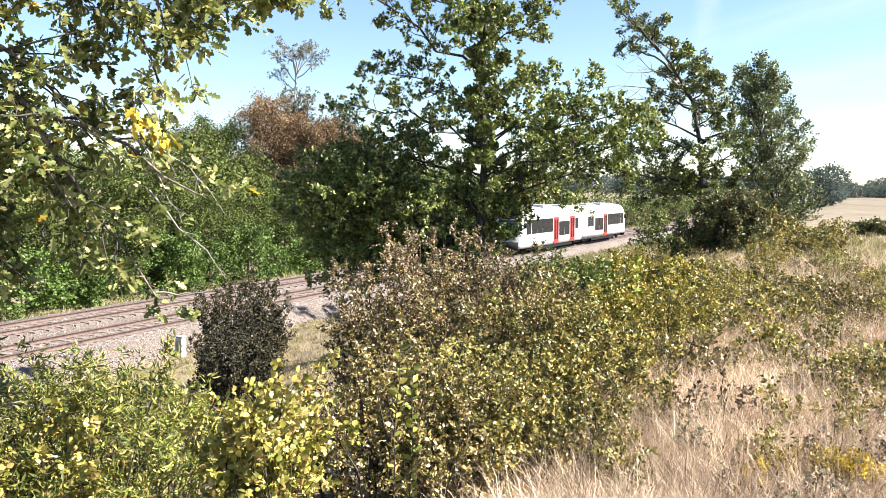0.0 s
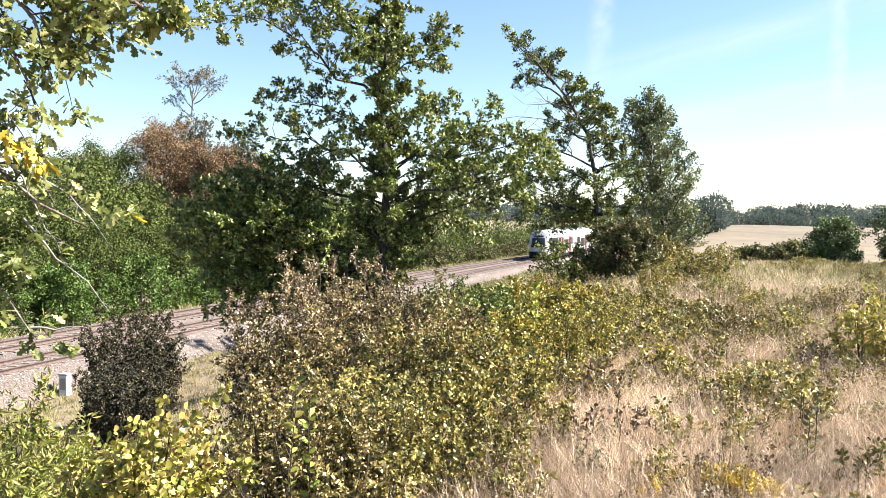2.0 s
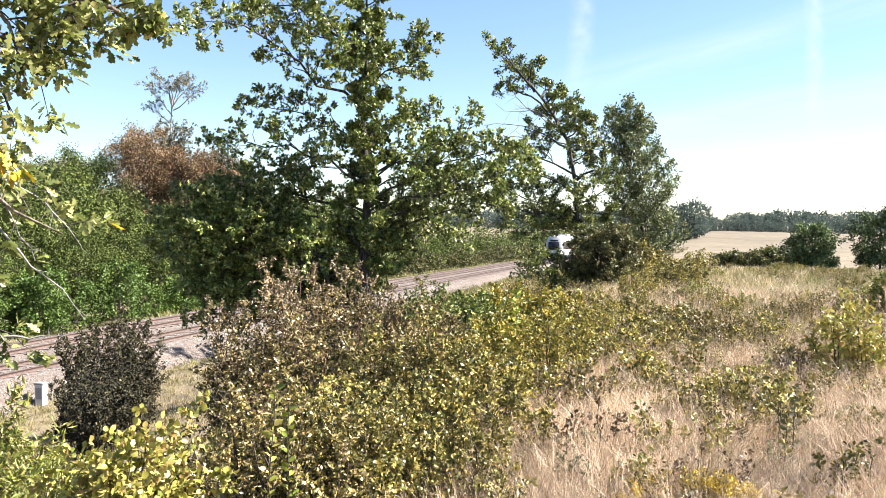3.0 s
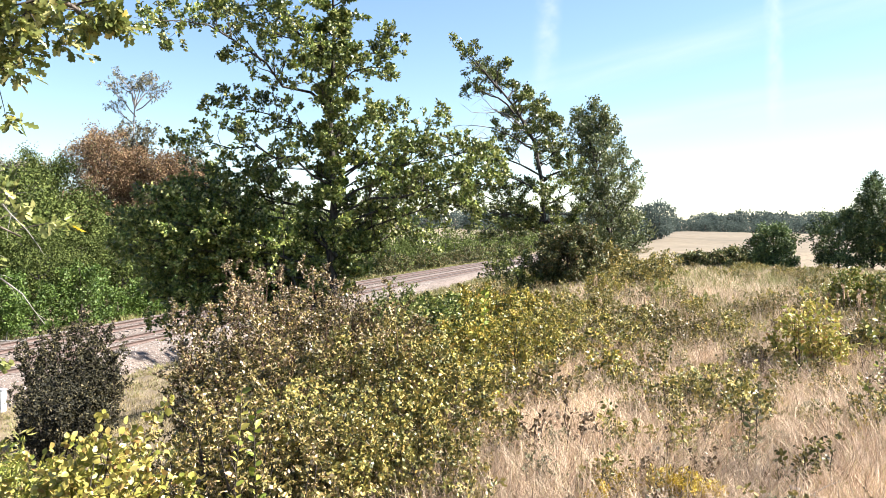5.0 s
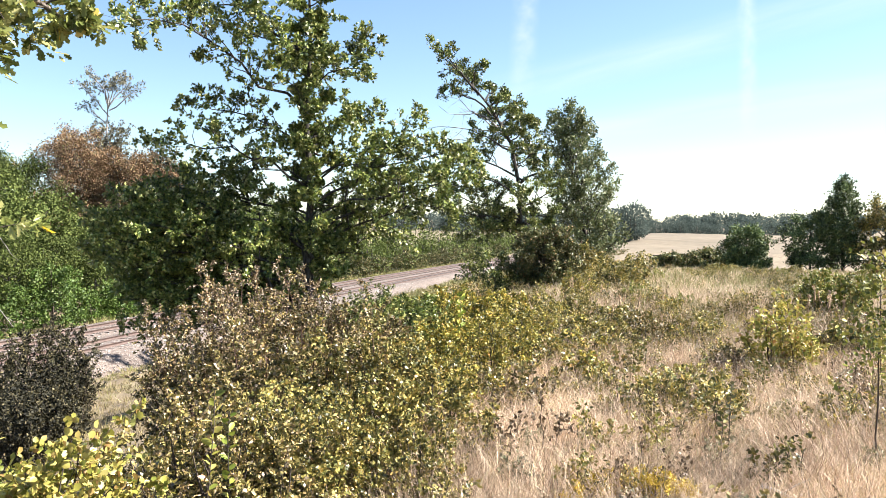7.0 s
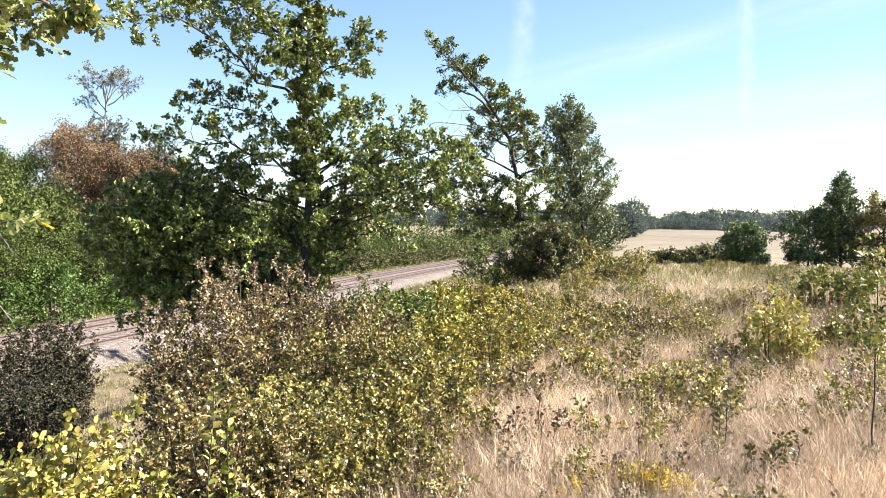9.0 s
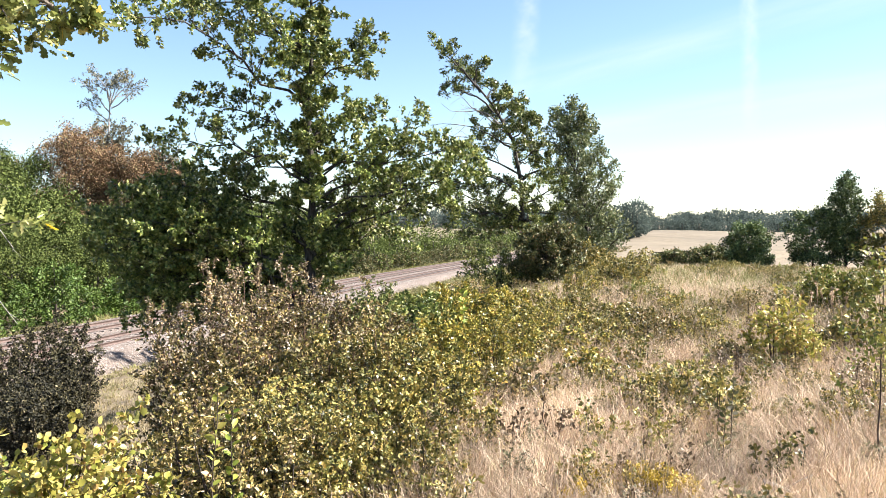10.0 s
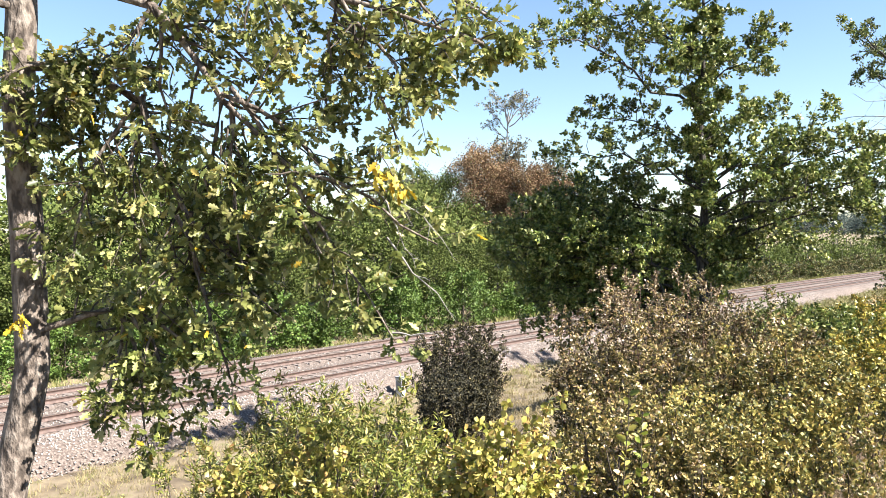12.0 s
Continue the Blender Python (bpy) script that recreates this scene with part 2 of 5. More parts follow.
# ---- mesh helpers ----
def link(name, verts, loops, sizes, mats, parent=None, label="", smooth=False, index=None):
    """A mesh object from arrays: corner indices in a row and the number of corners of each face."""
    me = bpy.data.meshes.new(name)
    verts = np.ascontiguousarray(verts, np.float32)
    loops = np.ascontiguousarray(loops, np.int32)
    sizes = np.ascontiguousarray(sizes, np.int32)
    me.vertices.add(len(verts))
    me.vertices.foreach_set("co", verts.ravel())
    me.loops.add(len(loops))
    me.loops.foreach_set("vertex_index", loops)
    me.polygons.add(len(sizes))
    me.polygons.foreach_set("loop_start", np.concatenate(([0], np.cumsum(sizes)[:-1])).astype(np.int32))
    me.polygons.foreach_set("loop_total", sizes)
    if index is not None:
        me.polygons.foreach_set("material_index", np.ascontiguousarray(index, np.int32))
    if smooth:
        me.polygons.foreach_set("use_smooth", np.ones(len(sizes), bool))
    for m in mats if isinstance(mats, (list, tuple)) else [mats]:
        me.materials.append(m)
    me.update(calc_edges=True)
    me.validate()
    ob = new(name, me)
    if parent is not None:
        ob.parent = parent
    if label:
        ob["label"] = label
    return ob


def part(name, bm, mat, parent, label="", smooth=False):
    me = bpy.data.meshes.new(name)
    bm.to_mesh(me)
    bm.free()
    me.materials.append(mat)
    if smooth:
        me.polygons.foreach_set("use_smooth", np.ones(len(me.polygons), bool))
    ob = new(name, me)
    ob.parent = parent
    if label:
        ob["label"] = label
    return ob


def thing(name, at, label, category, group="", kind="", turn=0.0):
    ob = new(name)
    ob.matrix_basis = pose(at[0], at[1], at[2], 0, 0, turn)
    ob.empty_display_size = 0.2
    return tagged(ob, label, category, group, kind)


def block(bm, lo, hi, bevel=0.0):
    lo, hi = Vector(lo), Vector(hi)
    made = bmesh.ops.create_cube(bm, size=1.0, matrix=Matrix.LocRotScale((lo + hi) / 2, None, hi - lo))
    if bevel:
        edges = list({e for v in made["verts"] for e in v.link_edges})
        bmesh.ops.bevel(bm, geom=edges, offset=bevel, segments=2, affect="EDGES")
    return bm


def unit(v):
    return v / np.maximum(np.linalg.norm(v, axis=-1, keepdims=True), 1e-9)


def tubes(name, lines, mat, parent, sides=6, label=""):
    """Round tapered branches: lines of (points, first radius, last radius), all in one mesh."""
    V, L, S, base = [], [], [], 0
    ring = np.linspace(0, 2 * np.pi, sides, endpoint=False)
    cs, sn = np.cos(ring), np.sin(ring)
    for pts, r0, r1 in lines:
        pts = np.asarray(pts, float)
        k = len(pts)
        tan = unit(np.gradient(pts, axis=0))
        ref = np.where(np.abs(tan[:, 2:3]) > 0.9, [[1.0, 0, 0]], [[0, 0, 1.0]])
        a = unit(np.cross(tan, ref))
        b = np.cross(tan, a)
        rad = np.linspace(r0, r1, k)[:, None, None]
        V.append((pts[:, None] + rad * (a[:, None] * cs[None, :, None] + b[:, None] * sn[None, :, None])).reshape(-1, 3))
        i, j = np.meshgrid(np.arange(k - 1), np.arange(sides), indexing="ij")
        n = (j + 1) % sides
        L.append((base + np.stack([i * sides + j, i * sides + n, (i + 1) * sides + n, (i + 1) * sides + j], -1)).reshape(-1))
        S.append(np.full((k - 1) * sides, 4))
        base += k * sides
    return link(name, np.concatenate(V), np.concatenate(L), np.concatenate(S), mat, parent, label, True)


SHAPES = {
    "oval": ([(0, 0, 0), (0.28, 0.25, 0.07), (0.68, 0.24, 0.06), (1, 0, -0.04), (0.68, -0.24, 0.06), (0.28, -0.25, 0.07)], [(0, 3, 2, 1), (0, 5, 4, 3)]),
    "round": ([(0, 0, 0), (0.2, 0.34, 0.06), (0.62, 0.38, 0.05), (1, 0, -0.06), (0.62, -0.38, 0.05), (0.2, -0.34, 0.06)], [(0, 3, 2, 1), (0, 5, 4, 3)]),
    "lance": ([(0, 0, 0), (0.4, 0.13, 0.04), (1, 0, -0.08), (0.4, -0.13, 0.04)], [(0, 2, 1), (0, 3, 2)]),
    "diamond": ([(0, 0, 0), (0.45, 0.30, 0.05), (1, 0, 0), (0.45, -0.30, 0.05)], [(0, 3, 2, 1)]),
    "oak": ([(0, 0, 0), (0.5, 0, -0.02), (1, 0.03, -0.05),
             (0.16, 0.06, 0.01), (0.30, 0.20, 0.05), (0.40, 0.10, 0.02), (0.56, 0.29, 0.06), (0.66, 0.13, 0.02), (0.84, 0.21, 0.02),
             (0.16, -0.06, 0.01), (0.30, -0.20, 0.05), (0.40, -0.10, 0.02), (0.56, -0.29, 0.06), (0.66, -0.13, 0.02), (0.84, -0.21, 0.02)],
            [(0, 5, 4, 3), (0, 1, 6, 5), (1, 7, 6), (1, 2, 8, 7), (0, 9, 10, 11), (0, 11, 12, 1), (1, 12, 13), (1, 13, 14, 2)]),
    "tuft": ([(0, 0, 0), (0.35, 0.42, 0.1), (0.5, 0.12, 0), (0.9, 0.45, -0.1), (1, 0, 0.1), (0.85, -0.4, 0.05), (0.45, -0.1, 0.1), (0.3, -0.45, -0.05)],
             [(0, 2, 1), (2, 4, 3), (0, 6, 4, 2), (6, 5, 4), (0, 7, 6)]),
}


def leaves(name, at, way, size, shape, mat, parent, rng, label="", face_up=0.32, width=1.0):
    """One mesh of single leaves: their bases, the ways they point and their lengths."""
    verts, faces = SHAPES[shape]
    T = np.array(verts, float) * (1, width, 1)
    n = len(at)
    way = unit(way)
    up = unit(np.array([0, 0, face_up]) + rng.normal(size=(n, 3)) * 0.55)
    side = unit(np.cross(up, way))
    top = np.cross(way, side)
    size = np.broadcast_to(size, (n,))[:, None, None]
    V = at[:, None] + size * (T[None, :, 0:1] * way[:, None] + T[None, :, 1:2] * side[:, None] + T[None, :, 2:3] * top[:, None])
    one = np.concatenate([np.array(f) for f in faces])
    L = (np.arange(n)[:, None] * len(T) + one[None]).ravel()
    S = np.tile([len(f) for f in faces], n)
    return link(name, V.reshape(-1, 3), L, S, mat, parent, label)


def bough(rng, a, b, k=6, wander=0.06, arch=0.1):
    """A crooked line from a to b, which arches up (or hangs, if arch is negative)."""
    a, b = np.asarray(a, float), np.asarray(b, float)
    t = np.linspace(0, 1, k)[:, None]
    size = np.linalg.norm(b - a)
    kink = np.cumsum(rng.normal(size=(k, 3)), axis=0) * wander * size / np.sqrt(k)
    kink = kink - t * kink[-1]
    return a + (b - a) * t + kink + np.array([0, 0, 1.0]) * arch * size * np.sin(np.pi * t)


def along(line, t):
    k = len(line) - 1
    f = np.clip(t * k, 0, k - 1e-6)
    i = int(f)
    return line[i] + (line[i + 1] - line[i]) * (f - i), unit(line[i + 1] - line[i])


def fork(rng, lines, count, ratio, t0=0.25, spread=0.8, lift=0.15, k=4, arch=0.03, radius=0.45, longest=9.0):
    """Side branches of each line, count for each."""
    out = []
    for pts, r0, r1 in lines:
        size = np.linalg.norm(pts[-1] - pts[0])
        for i in range(count):
            t = t0 + (1 - t0) * (i + rng.random()) / count
            p, way = along(pts, t)
            d = unit(way * (1 - 0.4 * spread) + unit(rng.normal(size=3)) * spread + np.array([0, 0, lift]))
            q = p + d * min(longest, size * ratio) * (1.15 - 0.55 * t) * rng.uniform(0.7, 1.25)
            r = (r0 + (r1 - r0) * t) * radius * 1.3
            out.append((bough(rng, p, q, k, 0.08, arch), r, r * 0.35))
    return out


def on_twigs(rng, twigs, each, jitter=0.03, t0=0.15, out=0.75, droop=0.0):
    """Leaf bases and ways along twigs."""
    a = np.array([l[0][0] for l in twigs])
    m = np.array([l[0][len(l[0]) // 2] for l in twigs])
    b = np.array([l[0][-1] for l in twigs])
    n = len(twigs)
    t = rng.uniform(t0, 1.05, (n, each, 1))
    p = (1 - t) ** 2 * a[:, None] + 2 * t * (1 - t) * (2 * m - (a + b) / 2)[:, None] + t * t * b[:, None]
    p = p + rng.normal(size=p.shape) * jitter
    w = unit(b - a)[:, None] * 0.6 + rng.normal(size=p.shape) * out + np.array([0, 0, -droop])
    return p.reshape(-1, 3), w.reshape(-1, 3)


# ---- ground, field, track ----
def grid_sheet(name, xs, ys, lift, mat):
    X, Y = np.meshgrid(xs, ys)
    Z = land(X, Y) + lift
    n, m = X.shape
    i, j = np.meshgrid(np.arange(n - 1), np.arange(m - 1), indexing="ij")
    q = np.stack([i * m + j, i * m + j + 1, (i + 1) * m + j + 1, (i + 1) * m + j], -1).reshape(-1)
    return link(name, np.stack([X, Y, Z], -1).reshape(-1, 3), q, np.full((n - 1) * (m - 1), 4), mat, smooth=True)


stretchy = np.sinh(np.linspace(-1, 1, 240) * 6) / math.sinh(6)
ground = tagged(grid_sheet("ground", 3 + 2600 * stretchy, 22 + 2600 * stretchy, 0.0, EARTH), "dry sandy ground under withered late-summer grass", "ground", kind="structure")


def far_field():
    """A stubble field behind the fence, reaching a low crest."""
    r = np.linspace(105, 395, 40)
    a = np.radians(np.linspace(24.0, 62.0, 60))
    R, A = np.meshgrid(r, a)
    X, Y = R * np.sin(A), R * np.cos(A)
    n, m = X.shape
    i, j = np.meshgrid(np.arange(n - 1), np.arange(m - 1), indexing="ij")
    q = np.stack([i * m + j, (i + 1) * m + j, (i + 1) * m + j + 1, i * m + j + 1], -1).reshape(-1)
    Z = land(X, Y) - 0.15 + 0.27 * ease((R - 105) / 40) + 1.1 * np.exp(-((A - radians(28.5)) / 0.09) ** 2) * ease((R - 200) / 150)
    return tagged(link("field", np.stack([X, Y, Z], -1).reshape(-1, 3), q, np.full((n - 1) * (m - 1), 4), STUBBLE, smooth=True), "pale harvested stubble field on a low rise", "field", kind="structure")


far_field()

LINE = np.arange(-30.0, 340.0, 2.0)


def swept(name, profile, off, mats, parent, index=None, label=""):
    """A profile of (sideways, up) corners swept along the track, off metres right of its middle line."""
    a = track_turn(LINE)[:, None]
    s = np.array([p[0] for p in profile])[None] + off
    x = track_x(LINE)[:, None] + s * np.cos(a)
    y = LINE[:, None] - s * np.sin(a)
    z = np.broadcast_to(np.array([p[1] for p in profile])[None], x.shape)
    k, m = x.shape
    i, j = np.meshgrid(np.arange(k - 1), np.arange(m - 1), indexing="ij")
    q = np.stack([i * m + j, (i + 1) * m + j, (i + 1) * m + j + 1, i * m + j + 1], -1).reshape(-1)
    idx = None if index is None else np.tile(index, k - 1)
    return link(name, np.stack([x, y, z], -1).reshape(-1, 3), q, np.full((k - 1) * (m - 1), 4), mats, parent, label, index=idx)


bed = tagged(swept("ballast_bed", [(-5.3, -0.85), (-4.6, -0.35), (-4.2, -0.17), (-1.0, -0.19), (-0.6, -0.26), (0.6, -0.26), (1.0, -0.19), (4.2, -0.17), (4.6, -0.35), (5.4, -0.9)], 0, BALLAST, None), "reddish-grey crushed stone ballast bed under two tracks", "ballast", kind="structure")
RAIL = [(-0.07, -0.17), (-0.07, -0.155), (-0.012, -0.13), (-0.012, -0.05), (-0.036, -0.035), (-0.036, -0.004), (-0.03, 0.0), (0.03, 0.0), (0.036, -0.004), (0.036, -0.035), (0.012, -0.05), (0.012, -0.13), (0.07, -0.155), (0.07, -0.17)]
tracks = []
for off, worn in ((2.05, "with rusty-sided rails and worn bright heads"), (-2.05, "beside a wall of shrubs, with rusty rails")):
    tr = thing("railway_track", (0, 0, 0), "railway track of concrete sleepers " + worn, "railway track", "pair of tracks", "structure")
    for g in (-0.753, 0.753):
        swept("rail", RAIL, off + g, [RUST, SHINY], tr, [0] * 6 + [1] + [0] * 6)
    tracks.append((tr, off))


def stones():
    """Loose stones on the bed, most of them on its sunny shoulder."""
    rng = np.random.default_rng(5)
    n = 22000
    y = 12 + 68 * rng.random(n) ** 1.3
    off = np.where(rng.random(n) < 0.5, rng.uniform(3.0, 5.6, n), rng.uniform(-4.3, 3.2, n))
    a = track_turn(y)
    z = np.interp(off, [-4.6, -4.2, -1, -0.6, 0.6, 1, 4.2, 4.6, 5.4], [-0.35, -0.17, -0.19, -0.26, -0.26, -0.19, -0.17, -0.35, -0.8])
    c = np.stack([track_x(y) + off * np.cos(a), y - off * np.sin(a), z], -1)
    o = np.array([(1, 0, 0), (-1, 0, 0), (0, 1, 0), (0, -1, 0), (0, 0, 0.8), (0, 0, -0.8)], float)
    f = np.array([(0, 2, 4), (2, 1, 4), (1, 3, 4), (3, 0, 4), (2, 0, 5), (1, 2, 5), (3, 1, 5), (0, 3, 5)])
    V = c[:, None] + o[None] * rng.uniform(0.02, 0.05, (n, 1, 3)) + rng.normal(size=(n, 6, 3)) * 0.012
    L = (np.arange(n)[:, None, None] * 6 + f[None]).ravel()
    return tagged(link("ballast_stones", V.reshape(-1, 3), L, np.full(n * 8, 3), STONE), "loose angular pinkish-grey ballast stones", "stones", kind="stuff")


stones()


# ---- the train ----
def train():
    """A two-part railcar, 33 m long, its tail at x = 0 and its head towards +x, rails at z = 0."""
    car = thing("railcar", (0, 0, 0), "white two-part railcar with red doors and dark windows", "train")
    prof = [(-1.30, 0.55), (-1.375, 0.9), (-1.375, 1.6), (-1.36, 2.9), (-1.28, 3.35), (-1.05, 3.75), (-0.6, 3.98), (0, 4.05),
            (0.6, 3.98), (1.05, 3.75), (1.28, 3.35), (1.36, 2.9), (1.375, 1.6), (1.375, 0.9), (1.30, 0.55)]

    def shell(parent, x0, x1, nose):
        """nose: -1 the tail end, +1 the head end is a cab."""
        def lean(z):
            return 0.0 if z < 1.25 else 0.30 * (z - 1.25)
        stations = [(x0, 0.86), (x0 + 0.25, 0.95), (x0 + 1.0, 1.0), (x1, 1.0)]
        V = []
        for s, w in stations:
            for yy, zz in prof:
                back = lean(zz) * max(0.0, 1 - (s - x0) / 1.0) if s < x1 else 0
                x = s + back
                V.append(((x if nose < 0 else x0 + x1 - x), yy * w, zz if zz < 3.4 else 3.4 + (zz - 3.4) * (0.75 + 0.25 * min(1, (s - x0) / 1.0))))
        m = len(prof)
        F = []
        for i in range(len(stations) - 1):
            for j in range(m):
                F.append((i * m + j, i * m + (j + 1) % m, (i + 1) * m + (j + 1) % m, (i + 1) * m + j))
        F.append(tuple(range(m)))
        F.append(tuple(range((len(stations) - 1) * m, len(stations) * m)))
        L = [v for f in F for v in f]
        ob = link("car_body", V, L, [len(f) for f in F], WHITE, parent, "glossy white car body")
        bm = bmesh.new()
        bm.from_mesh(ob.data)
        bmesh.ops.recalc_face_normals(bm, faces=bm.faces)
        bm.to_mesh(ob.data)
        bm.free()
        return ob

    L = 33.0
    for x0, x1, nose in ((0.0, 16.2, -1), (16.8, 33.0, 1)):
        body = shell(car, x0, x1, nose)

        def X(d):
            return d if nose < 0 else L - d

        for s in (-1, 1):
            def slab(name, d0, d1, z0, z1, mat, deep=0.03, proud=0.012, label="", parent=car):
                bm = bmesh.new()
                y1 = 1.375 + proud
                lo, hi = sorted((X(d0), X(d1)))
                ys = sorted((s * (y1 - deep), s * y1))
                block(bm, (lo, ys[0], z0), (hi, ys[1], z1), 0.008)
                return part(name, bm, mat, parent, label)
            slab("cab_window", 1.3, 2.4, 1.72, 2.98, GLASS)
            for k in range(4):
                slab("window", 2.5 + k * 1.32, 3.77 + k * 1.32, 1.72, 2.98, GLASS)
            doors = (7.95, 12.55) if nose < 0 else (7.95,)
            for d in doors:
                door = slab("door", d, d + 1.3, 0.62, 3.05, RED, 0.04, 0.02, "red double-leaf door")
                for k in (0.12, 0.72):
                    slab("door_window", d + k, d + k + 0.48, 0.95, 2.85, GLASS, 0.03, 0.03, parent=door)
            for k in range(2):
                slab("low_window", 9.42 + k * 1.5, 10.87 + k * 1.5, 1.28, 2.62, GLASS)
            for k in range(1 if nose < 0 else 2):
                slab("window", 14.1 + k * 1.0 - (0 if nose < 0 else 1.2), 15.0 + k * 1.0 - (0 if nose < 0 else 1.2), 1.8, 2.85, GLASS)
            for k in range(9):
                d = 3.0 + k * 0.42
                hgt = (0.35, 0.55, 0.3, 0.45, 0.6)[k % 5]
                slab("lettering_bar", d, d + 0.12, 0.95, 0.95 + hgt, BLUEGREY, 0.02, 0.006)
            # bogie sides and skirt
            for d in (2.9, 15.4):
                bm = bmesh.new()
                ys = sorted((s * 0.95, s * 1.15))
                lo, hi = sorted((X(d - 1.2), X(d + 0.8)))
                block(bm, (lo, ys[0], 0.3), (hi, ys[1], 0.62), 0.04)
                part("bogie_frame", bm, BLACK, car)
            slab("skirt", 4.6, 13.4, 0.24, 0.62, BLACK, 0.08, -0.12)
        for d in (2.0, 3.6, 14.6):
            for s in (-1, 1):
                bm = bmesh.new()
                bmesh.ops.create_cone(bm, cap_ends=True, segments=20, radius1=0.40, radius2=0.40, depth=0.13, matrix=Matrix.Translation((X(d), s * 0.755, 0.40)) @ Matrix.Rotation(radians(90), 4, "X"))
                part("wheel", bm, BLACK, car, "dark steel wheel")
        # cab end: windscreen, display strip, bumper, lamps
        sgn = 1 if nose < 0 else -1

        def plate(name, z0, z1, w0, w1, mat, out=0.02, label=""):
            """A slanting plate on the cab's end."""
            def end(z):
                return 0.30 * max(0.0, z - 1.25)
            V = []
            for o in (-out, 0.05):
                for zz, w in ((z0, w0), (z1, w1)):
                    for y in (-w, w):
                        V.append((X(end(zz) + o), y, zz))
            F = [(0, 1, 3, 2), (4, 6, 7, 5), (0, 4, 5, 1), (2, 3, 7, 6), (0, 2, 6, 4), (1, 5, 7, 3)]
            return link(name, V, [v for f in F for v in f], [4] * 6, mat, car, label)
        plate("windscreen", 1.70, 3.0, 0.98, 0.90, GLASS, 0.02, "large dark windscreen")
        plate("display", 3.08, 3.34, 0.72, 0.68, GLASS, 0.02, "dark destination display")
        plate("bumper", 0.22, 1.12, 1.12, 1.17, BLACK, 0.06, "black lower bumper")
        for s in (-1, 1):
            bm = bmesh.new()
            lo, hi = sorted((X(-0.05), X(0.1)))
            block(bm, (lo, min(s * 0.62, s * 1.0), 1.28), (hi, max(s * 0.62, s * 1.0), 1.46), 0.03)
            part("headlight", bm, LAMPGLASS, car, "clear headlight in a grey surround")
            bm = bmesh.new()
            lo, hi = sorted((X(0.75), X(0.9)))
            block(bm, (lo, min(s * 1.36, s * 1.55), 2.3), (hi, max(s * 1.36, s * 1.55), 2.75), 0.03)
            part("wing_mirror", bm, BLACK, car)
        bm = bmesh.new()
        lo, hi = sorted((X(-0.45), X(0.1)))
        block(bm, (lo, -0.14, 0.75), (hi, 0.14, 1.0), 0.04)
        part("coupling", bm, BLACK, car)
        for d, w, h in ((2.6, 0.5, 4.14), (6.5, 0.85, 4.22), (11.0, 0.7, 4.18)):
            bm = bmesh.new()
            lo, hi = sorted((X(d), X(d + 2.4)))
            block(bm, (lo, -w, 3.9), (hi, w, h), 0.06)
            part("roof_unit", bm, WHITE if d > 3 else GREY, car)
    bm = bmesh.new()
    for k in range(6):
        x = 16.2 + k * 0.1
        block(bm, (x, -1.22, 0.7), (x + 0.07, 1.22, 3.7), 0.01)
    block(bm, (16.2, -1.15, 0.75), (16.8, 1.15, 3.6))
    part("bellows", bm, GREY, car, "grey folding bellows between the two halves")
    return car


railcar = train()


# ---- white marker by the track, wooden fence ----
def marker():
    x, y = -9.75, 28.2
    z = float(land(x, y))
    m = thing("marker_cabinet", (x, y, z), "small white trackside cabinet with a grey lid", "cabinet", turn=-25)
    bm = block(bmesh.new(), (-0.17, -0.12, -0.15), (0.17, 0.12, 0.72), 0.015)
    part("body", bm, PAINTWHITE, m)
    bm = block(bmesh.new(), (-0.20, -0.15, 0.72), (0.20, 0.15, 0.78), 0.015)
    part("lid", bm, GREY, m, "grey sheet lid")
    bm = block(bmesh.new(), (-0.12, -0.128, 0.22), (0.12, -0.118, 0.62), 0.004)
    part("door", bm, GREY, m)


marker()


def fence():
    x, y = 40.2, 73.0
    z = float(land(x, y))
    f = thing("wooden_fence", (x, y, z), "short weathered post-and-rail wooden fence at the field's edge", "fence", turn=-29)
    for k in range(4):
        bm = block(bmesh.new(), (-1.5 + k * 0.95, -0.06, -0.3), (-1.37 + k * 0.95, 0.06, 1.25 + 0.06 * (k % 2)), 0.015)
        part("post", bm, WOOD, f)
    for zz in (0.55, 1.05):
        bm = block(bmesh.new(), (-1.6, -0.11, zz), (1.6, -0.06, zz + 0.12), 0.01)
        part("rail_board", bm, WOOD, f)


fence()


# ---- trees with their own shape ----
def along_trunk(pts, z):
    pts = np.asarray(pts, float)
    return np.array([np.interp(z, pts[:, 2], pts[:, 0]), np.interp(z, pts[:, 2], pts[:, 1]), z])


